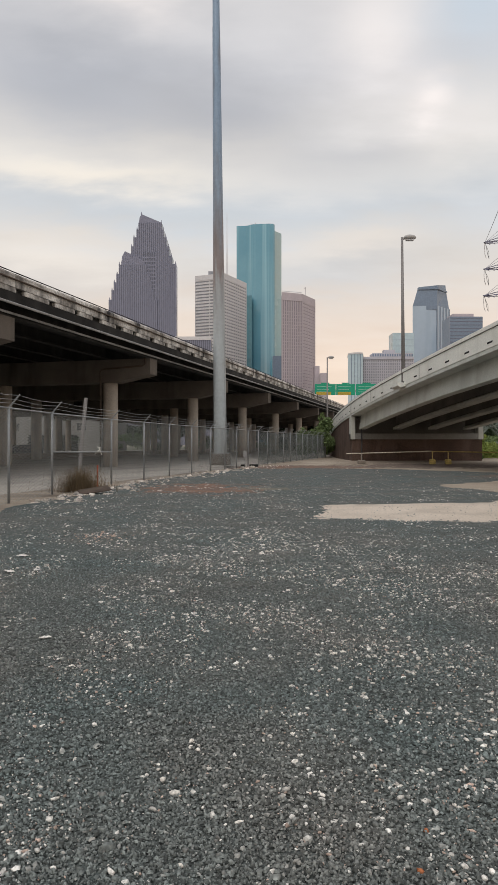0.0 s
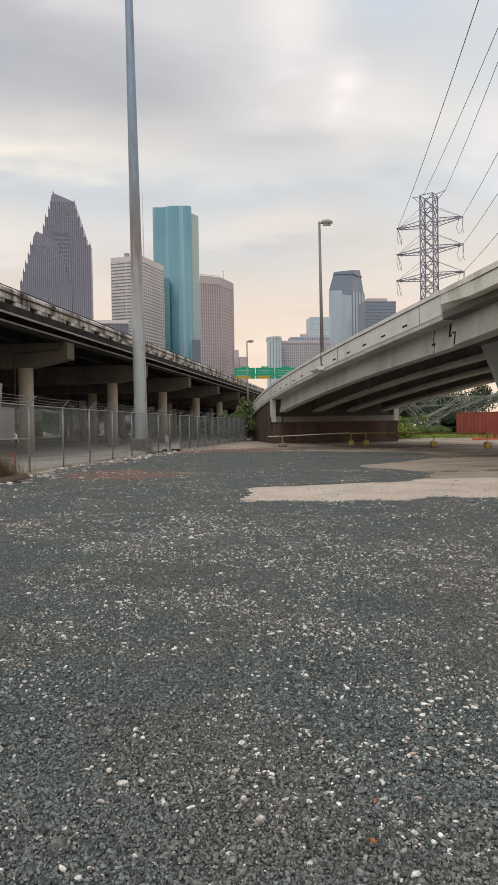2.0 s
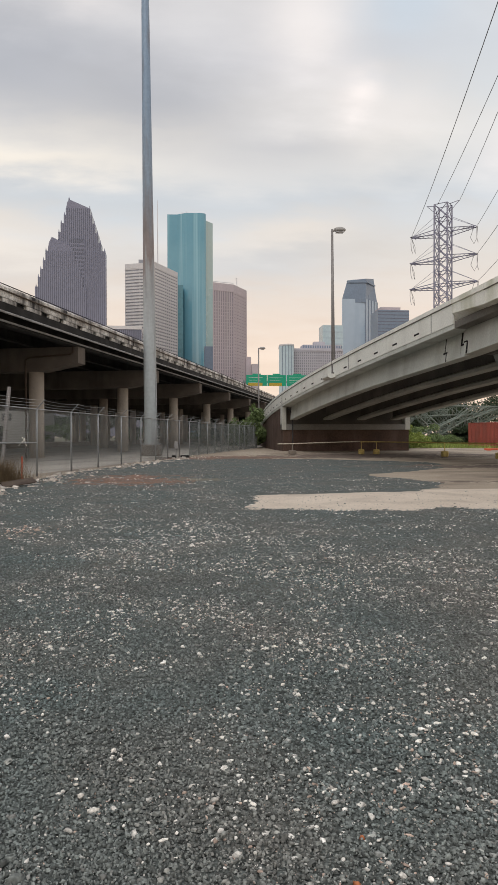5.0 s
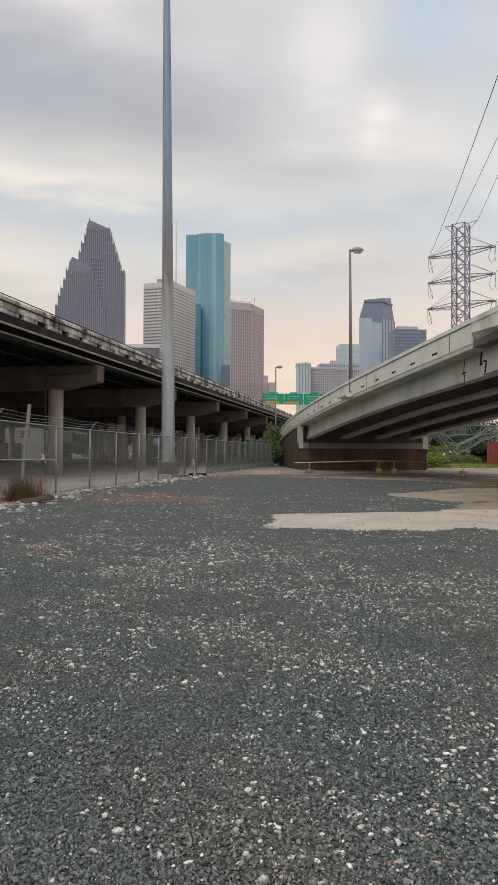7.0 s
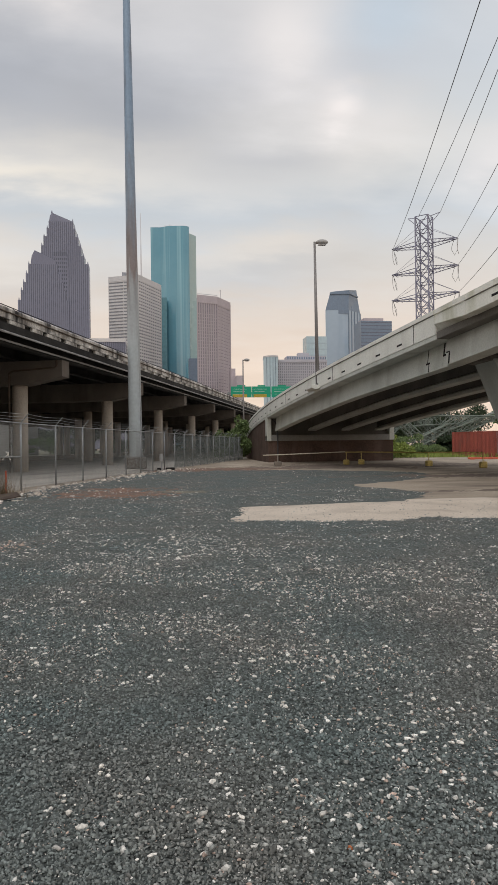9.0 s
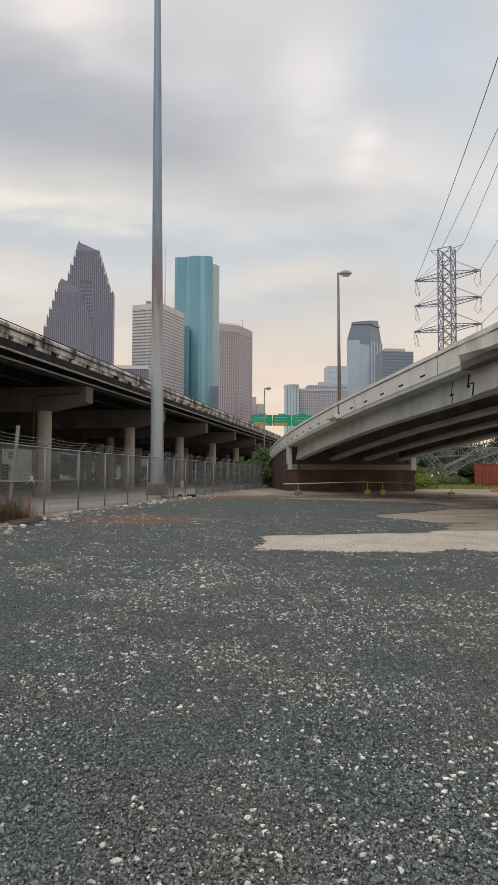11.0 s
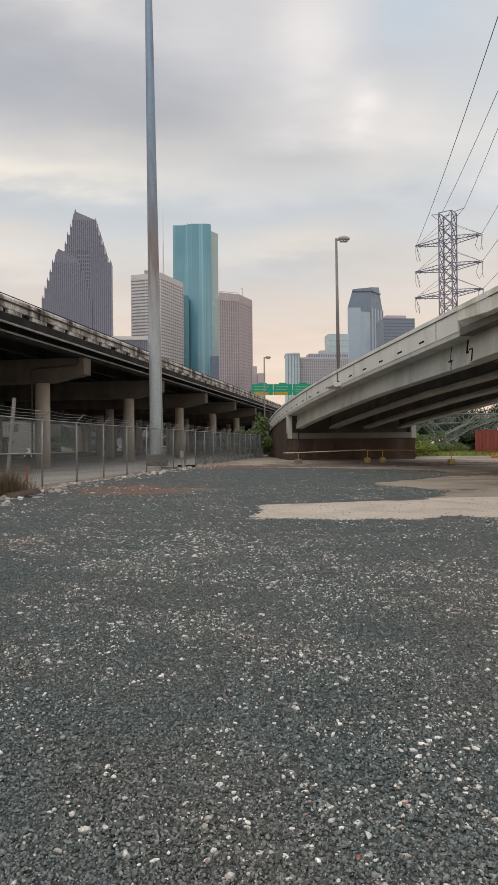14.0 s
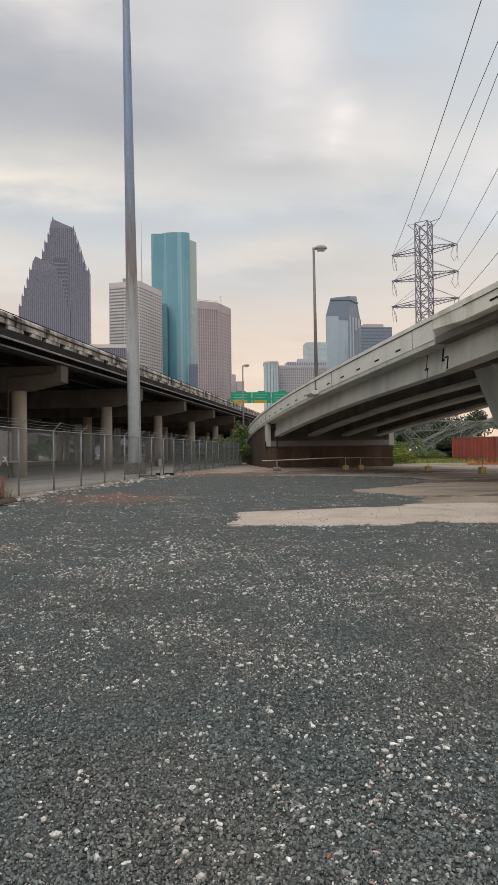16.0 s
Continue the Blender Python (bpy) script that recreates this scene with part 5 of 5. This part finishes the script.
for p, q, width, bays in (((22.5, 84, 3.4), (34.5, 86, 4.3), 1.3, 9), ((24.5, 82, 0.5), (30.5, 83.5, 5.6), 1.5, 7), ((33.2, 82.5, 0.4), (27.6, 81.0, 5.2), 1.3, 7),
                          ((28.0, 80.0, 0.5), (34.8, 81.5, 3.6), 1.2, 8), ((23.0, 86, 1.0), (28.5, 87, 6.2), 1.2, 7), ((36.5, 86, 0.6), (31.0, 85, 6.4), 1.4, 8),
                          ((30.5, 83, 4.4), (42.0, 84, 4.6), 1.3, 9), ((35.0, 82, 2.6), (43.5, 85, 5.4), 1.2, 8), ((21.5, 81.5, 0.5), (26.5, 82.5, 3.8), 1.1, 6)):
    tagged(new("lattice_girder", finish("lattice_girder", lattice_girder(p, q, width, bays), M["green_steel"])), "pale green steel lattice girder thrown on a scrap heap", "scrap steel", "scrap heap")
for j in range(9):
    x0, y0 = 33.0 + 0.75 * j, 81.0 + 0.35 * j
    pts = [(x0 + 2.6 * math.sin(t * 0.26), y0, 2.3 + 2.5 * math.sin(0.35 + t * 0.22)) for t in range(8)]
    tagged(new("bent_rib", finish("bent_rib", wire([(x0, y0, 0.0)] + pts, 0.07, 5), M["green_steel"])), "bent pale green steel rib in a scrap heap", "scrap steel", "scrap heap")

for i, (x, y, h, s, key, tr, lv) in enumerate([
        (25.0, 71, 2.1, 2.2, "grass", False, 6000), (28.5, 78, 2.6, 2.2, "pale_leaf", False, 4500), (22.6, 69, 2.6, 1.4, "grass", False, 5000), (31.0, 79, 2.2, 2.2, "pale_leaf", False, 5000), (34.5, 81, 2.4, 2.4, "dark_leaf", False, 5000), (22.0, 66.5, 1.0, 1.0, "leaf", False, 2500),
        (30, 92, 5.0, 4.0, "dark_leaf", False, 5000), (36, 95, 5.5, 4.0, "dark_leaf", False, 5000), (42, 98, 5.2, 4.5, "dark_leaf", False, 5000), (24, 96, 5.0, 4.0, "dark_leaf", False, 5000),
        (37.5, 64, 5.2, 2.6, "leaf", True, 7000), (41.5, 66, 5.8, 2.8, "dark_leaf", True, 6000), (33, 125, 7.5, 4, "dark_leaf", True, 4000), (40, 122, 8.3, 4, "dark_leaf", True, 4000), (48, 120, 8, 4.5, "dark_leaf", True, 4000),
        (55, 118, 8.5, 5, "dark_leaf", True, 4000), (27, 128, 7.0, 4.5, "dark_leaf", True, 4000), (62, 110, 8, 5, "dark_leaf", True, 4000), (50, 80, 6, 3.5, "dark_leaf", True, 4000), (47, 90, 6, 4, "leaf", False, 5000)]):
    tree(x, y, h, s, 40 + i, key, lv, 0.11 if y < 80 else 0.2, "leafy green bush beside the scrap heap" if not tr else "leafy green tree behind the lot", tr, "tree" if tr else "bush")
g = np.random.default_rng(9)
gx2, gy2 = g.uniform(21, 46, 26000), g.uniform(60, 88, 26000)
ok = (gy2 > 74 - 0.42 * (gx2 - 21)) & (np.hypot(gx2 - 33, gy2 - 72) > 1.0)
blades("grass", gx2[ok], gy2[ok], 0.55, M["grass"], "bright green uncut grass beyond the lot", 5, width=0.03)
for i, (x, y) in enumerate(((8.5, 75), (9.0, 79), (6.8, 77))):
    tree(x, y, 4.7 - 0.5 * i, 1.6, 80 + i, "pale_leaf", 2800, 0.15, "leafy green bush beside the fence", False, "bush")

# yellow rail on concrete blocks
POSTS = [(13.4, 50.0), (14.55, 50.0), (17.35, 43.8), (19.0, 39.4)]
for x, y in POSTS:
    t = base("barrier_block", pose(x, y, 0), "yellow-painted concrete block with a short post", "barrier", "yellow barrier blocks")
    part("block", box(-0.2, 0.2, -0.2, 0.2, 0, 0.38, 0.05), M["yellow"], t)
    part("post", tube((0, 0, 0.38), (0, 0, 0.93), 0.03, n=8), M["yellow"], t)
t = base("barrier_block", pose(8.3, 50.5, 0), "weathered brown concrete block holding the rail", "barrier", "barrier blocks")
part("block", box(-0.27, 0.27, -0.25, 0.25, 0, 0.3, 0.05), M["old"], t)
part("post", tube((0, 0, 0.3), (0, 0, 0.8), 0.05, n=8), M["old"], t)
for pts, key, words in (([(7.2, 50.6, 0.78), (8.3, 50.5, 0.8), (13.3, 50.0, 0.96)], "dusty", "long faded cream pipe rail on blocks"),
                        ([(13.32, 50.0, 0.93), (14.55, 50.0, 0.93), (17.35, 43.8, 0.92), (19.0, 39.4, 0.92)], "yellow", "long yellow pipe rail on blocks")):
    tagged(new("barrier_rail", finish("barrier_rail", wire(pts, 0.035, 8), M[key])), words, "rail", "barrier rails")
t = base("plastic_barrier", pose(29.2, 59.4, 0, 0, 0, -26), "low orange plastic barrier on the ground", "barrier")
part("bar", box(-1.8, 1.8, -0.12, 0.12, 0.03, 0.2, 0.03), M["orange"], t)
part("foot", box(-1.6, -1.2, -0.3, 0.3, 0, 0.06), M["orange"], t)
part("foot", box(1.2, 1.6, -0.3, 0.3, 0, 0.06), M["orange"], t)
pole = base("utility_pole", pose(60, 92, 0), "wooden utility pole with a long cross-beam", "utility pole")
part("pole", tube((0, 0, 0), (0, 0, 8.0), 0.16, 0.12, 8), M["bark"], pole)
part("cross_beam", box(-7, 4, -0.1, 0.1, 6.6, 6.85), M["old"], pole)

# ---- beyond the viaduct ----
shed = base("white_shed", pose(-44, 150, 0, 0, 0, -15.6), "white industrial shed with dark loading doors", "building")
part("wall", box(-16, 13, 0, 12, 0, 11), M["white_wall"], shed)
part("roof", box(-16.4, 13.4, -0.4, 12.4, 11, 11.4), M["galv"], shed)
for x in (-9.5, -1.0, 7.0):
    part("window", box(x, x + 2.2, -0.06, 0.05, 4.4, 6.0), M["glass_dark"], shed)
for x in (-5, 3):
    part("loading_door", box(x, x + 4.2, -0.06, 0.05, 0, 3.4), M["dark"], shed)
for i in range(16):
    x = -78 + i * 8.2
    y = 178 - 0.2 * i + 6 * math.sin(i * 2.1)
    if -74 < x < 55:
        tree(x, y, 8.5 + 2 * math.sin(i * 1.7), 5.5, 120 + i, "dark_leaf", 2600, 0.4, "dark green tree behind the viaduct", True)
for i in range(9):
    tree(-34 + i * 7.5, 150 + i * 3.0, 3.2 + 0.8 * math.sin(i * 2.3), 4.2, 150 + i, "leaf" if i % 2 else "dark_leaf", 2200, 0.25, "green hedge bush behind the viaduct", False, "bush")
kerb = part("kerb", box(-17.2, -16.8, -70, 260, 0, 0.6, 0.04), M["old"], None, at=HW)
tagged(kerb, "low concrete traffic kerb between the viaducts", "kerb", kind="structure")

car = base("parked_car", pose(-24.6, 74, 0, 0, 0, 35), "dark blue parked car under the viaduct", "car")
body = prism([(-2.1, 0.35), (-2.15, 0.75), (-1.9, 0.9), (-1.2, 0.95), (-0.6, 1.4), (0.7, 1.42), (1.4, 1.0), (2.05, 0.9), (2.15, 0.5), (2.05, 0.3)], -0.85, 0.85)
bmesh.ops.bevel(body, geom=list(body.edges), offset=0.05, segments=1, affect="EDGES")
part("body", body, M["car"], car)
part("side_window", prism([(-1.0, 0.98), (-0.52, 1.33), (0.62, 1.34), (1.15, 1.02)], -0.86, 0.86), M["glass_dark"], car)
for x in (-1.35, 1.35):
    for y in (-0.78, 0.78):
        wheel = part("wheel", tube((x, y - 0.1, 0.32), (x, y + 0.1, 0.32), 0.32, n=16), M["rubber"], car)
        part("rim", tube((x, y - 0.12, 0.32), (x, y + 0.12, 0.32), 0.18, n=12), M["galv"], wheel)
for y in (-0.6, 0.6):
    part("headlight", box(2.08, 2.17, y - 0.2, y + 0.2, 0.6, 0.75, 0.02), M["white_stone"], car)

# ---- clutter at the fence ----
g = np.random.default_rng(21)
n = 420
ry = 17 + 27 * g.uniform(0, 1, n) ** 1.2
rx = fence_x(ry) + 0.5 + np.abs(g.normal(0, 0.6, n)) + 0.5 * g.uniform(0, 1, n) * (g.uniform(0, 1, n) > 0.75)
stones("rubble", rx, ry, g.lognormal(math.log(0.055), 0.5, n), M["rubble"], "broken pale concrete rubble strewn along the fence", 0.1, 0.5, zs=np.zeros(n), category="rubble", worn=False)
n = 800
ry = 17 + 30 * g.uniform(0, 1, n)
rx = fence_x(ry) + 0.3 + np.abs(g.normal(0, 1.0, n))
stones("small_rubble", rx, ry, g.lognormal(math.log(0.03), 0.4, n), M["rubble"], "small pale rubble crumbs near the fence", 0.0, 0.6, zs=np.full(n, 0.015), category="rubble")
for x, y, r in ((-4.1, 19.9, 0.14), (-3.6, 21.3, 0.15), (-5.0, 19.2, 0.15), (-4.3, 22.6, 0.17), (-2.8, 21.4, 0.12), (-4.7, 20.4, 0.16), (-2.3, 20.2, 0.09), (-1.9, 21.0, 0.1)):
    stones("rubble_chunk", np.array([x]), np.array([y]), np.array([r]), M["rubble"], "broken concrete chunk beside the fence", 0.1, 0.45, zs=np.array([0.0]), worn=False, kind="thing", category="rubble")
n = 1700
a, r = g.uniform(0, 6.283, n), g.normal(0, 0.3, n)
blades("dry_grass_clump", -5.25 + np.cos(a) * r * 1.5, 21.4 + np.sin(a) * r, 0.8, M["dry"], "dry brown grass clump at the fence foot", 6, width=0.005, lean=0.7)
stake = base("marker_stake", pose(-5.0, 22.6, 0), "thin orange plastic marker stake", "stake")
part("stake", tube((0, 0, 0), (0, 0, 0.8), 0.025, n=6), M["orange"], stake)
board = new("scrap_board", finish("scrap_board", box(-0.45, 0.45, -0.25, 0.25, 0.06, 0.09, 0.0, Matrix.Rotation(0.2, 4, "X")), M["bark"]))
board.matrix_basis = pose(-4.55, 20.2, 0.06, 0, -8, 25)
tagged(board, "weathered brown plywood scrap on the rubble", "board")


def patch(name, cx0, cy0, rx0, ry0, mat_, label, top=0.02, step=0.12):
    """A thin uneven spread of dirt whose rim sinks into what lies under it."""
    qx, qy = np.meshgrid(np.arange(cx0 - rx0 * 1.5, cx0 + rx0 * 1.5, step), np.arange(cy0 - ry0 * 1.6, cy0 + ry0 * 1.6, step), indexing="ij")
    d = 1 - np.hypot((qx - cx0) / rx0, (qy - cy0) / ry0) + 0.6 * lumps(qx, qy, 1.1, cx0) + 0.7 * lumps(qx, qy, 3.3, cy0) + 0.6 * lumps(qx, qy, 8.0, cx0)
    qz = gravel_z(qx, qy).clip(0) + np.clip(d * 0.05, -0.06, 0.006)
    a, c = qx.shape
    idx = np.arange(a * c).reshape(a, c)
    qd = np.stack([idx[:-1, :-1], idx[1:, :-1], idx[1:, 1:], idx[:-1, 1:]], -1).reshape(-1, 4)
    tagged(part(name, mesh_from(name, np.stack([qx, qy, qz], -1).reshape(-1, 3), qd, mat_), None), label, "dirt", kind="stuff")


M["dust"] = material("red_brown_dust", (0.235, 0.125, 0.082), (0.14, 0.102, 0.085), 1.2, 40, 0.95, 0.6, fine_amount=0.5)
M["slab"] = material("pale_concrete_slab", (0.62, 0.535, 0.445), (0.54, 0.46, 0.38), 0.5, 25, 0.9, 0.2, fine_amount=0.2, stain=(0.34, 0.28, 0.23), stain_amount=0.5)
patch("brick_dust", -1.6, 22.6, 1.6, 2.2, M["dust"], "reddish brick dust spread over gravel", step=0.06)
for x, y, wide, key, words in ((-2.4, 10.85, 0.3, "tan_pebble", "pinkish gravel crumbs spilled on the lot"), (-1.9, 23.0, 0.9, "rubble", "pale crumbs on the brick dust"), (-0.75, 2.55, 0.25, "tan_pebble", "pinkish gravel crumbs spilled on the lot")):
    n = 70 if key == "rubble" else 130
    stones("crumbs", x + g.normal(0, wide, n), y + g.normal(0, wide, n), g.lognormal(math.log(0.004 + 0.0007 * y), 0.5, n), M[key], words, 0.0, 0.6)
M["dirt"] = material("brown_dirt", (0.19, 0.145, 0.118), (0.145, 0.112, 0.093), 0.6, 25, 0.95, 0.5, fine_amount=0.35)
M["sand"] = material("yellowish_sand", (0.19, 0.172, 0.125), (0.12, 0.12, 0.10), 1.2, 40, 0.95, 0.4, fine_amount=0.4)
patch("sand_spill", 0.5, 22.4, 1.1, 0.6, M["sand"], "thin yellowish sand spilled over gravel")
patch("dirt_patch", 13.5, 46.5, 8.0, 4.6, M["dirt"], "brown damp dirt on the paving before the abutment", step=0.25)
patch("dirt_patch", 15.5, 30.5, 5.5, 1.5, M["dirt"], "brown dirt track on the pale paving", step=0.16)
patch("dirt_patch", 13.0, 20.8, 4.5, 0.5, M["dirt"], "narrow dirt streak on the pale paving", step=0.1)
patch("brick_dust", 2.0, 44.0, 6.0, 3.0, M["dust"], "reddish brown dirt at the gravel edge", step=0.2)
slab_bm = prism([(1.0, 12.0), (14.5, 11.6), (15.5, 15.0), (10.5, 16.6), (8.6, 18.0), (6.0, 17.9), (1.2, 17.5)], -0.05, 0.006, "z")
tagged(part("concrete_slab", slab_bm, M["slab"]), "pale worn concrete slab showing through gravel", "slab", kind="structure")


def scrap(x, y, size, seed):
    """A crumpled flat scrap."""
    g = random.Random(seed)
    bm = bmesh.new()
    bmesh.ops.create_grid(bm, x_segments=4, y_segments=3, size=size)
    for v in bm.verts:
        v.co = Vector((v.co.x * 1.5 + g.uniform(-0.2, 0.2) * size, v.co.y * 0.8 + g.uniform(-0.2, 0.2) * size, g.uniform(0.0, 0.3) * size))
    bmesh.ops.solidify(bm, geom=list(bm.faces), thickness=0.002)
    ob = new("paper_scrap", finish("paper_scrap", bm, M["pebble"]))
    ob.matrix_basis = pose(x, y, 0.045, 0, 0, g.uniform(0, 180))
    tagged(ob, "crumpled white paper scrap lying on gravel", "litter", "paper scraps")


for i, (x, y, r) in enumerate(((-2.93, 8.9, 0.05), (-1.53, 5.15, 0.028), (-2.72, 7.8, 0.05), (-2.45, 7.9, 0.035))):
    scrap(x, y, r, i)
for x, y, w in ((-0.38, 43.2, 0.13), (0.3, 43.5, 0.27)):
    t = base("dark_block", pose(x, y, 0, 0, 0, 12), "dark rubber wheel stop lying by the fence", "wheel stop")
    part("block", box(-w, w, -0.12, 0.12, 0, 0.2, 0.03), M["rubber"], t)
ub = base("utility_box", pose(-0.25, 43.0, 0), "small grey utility box on a thin post", "utility box")
part("post", tube((0, 0, 0), (0, 0, 0.95), 0.025, n=8), M["galv"], ub)
part("box", box(-0.11, 0.11, -0.07, 0.07, 0.62, 1.06, 0.015), M["conduit"], ub)
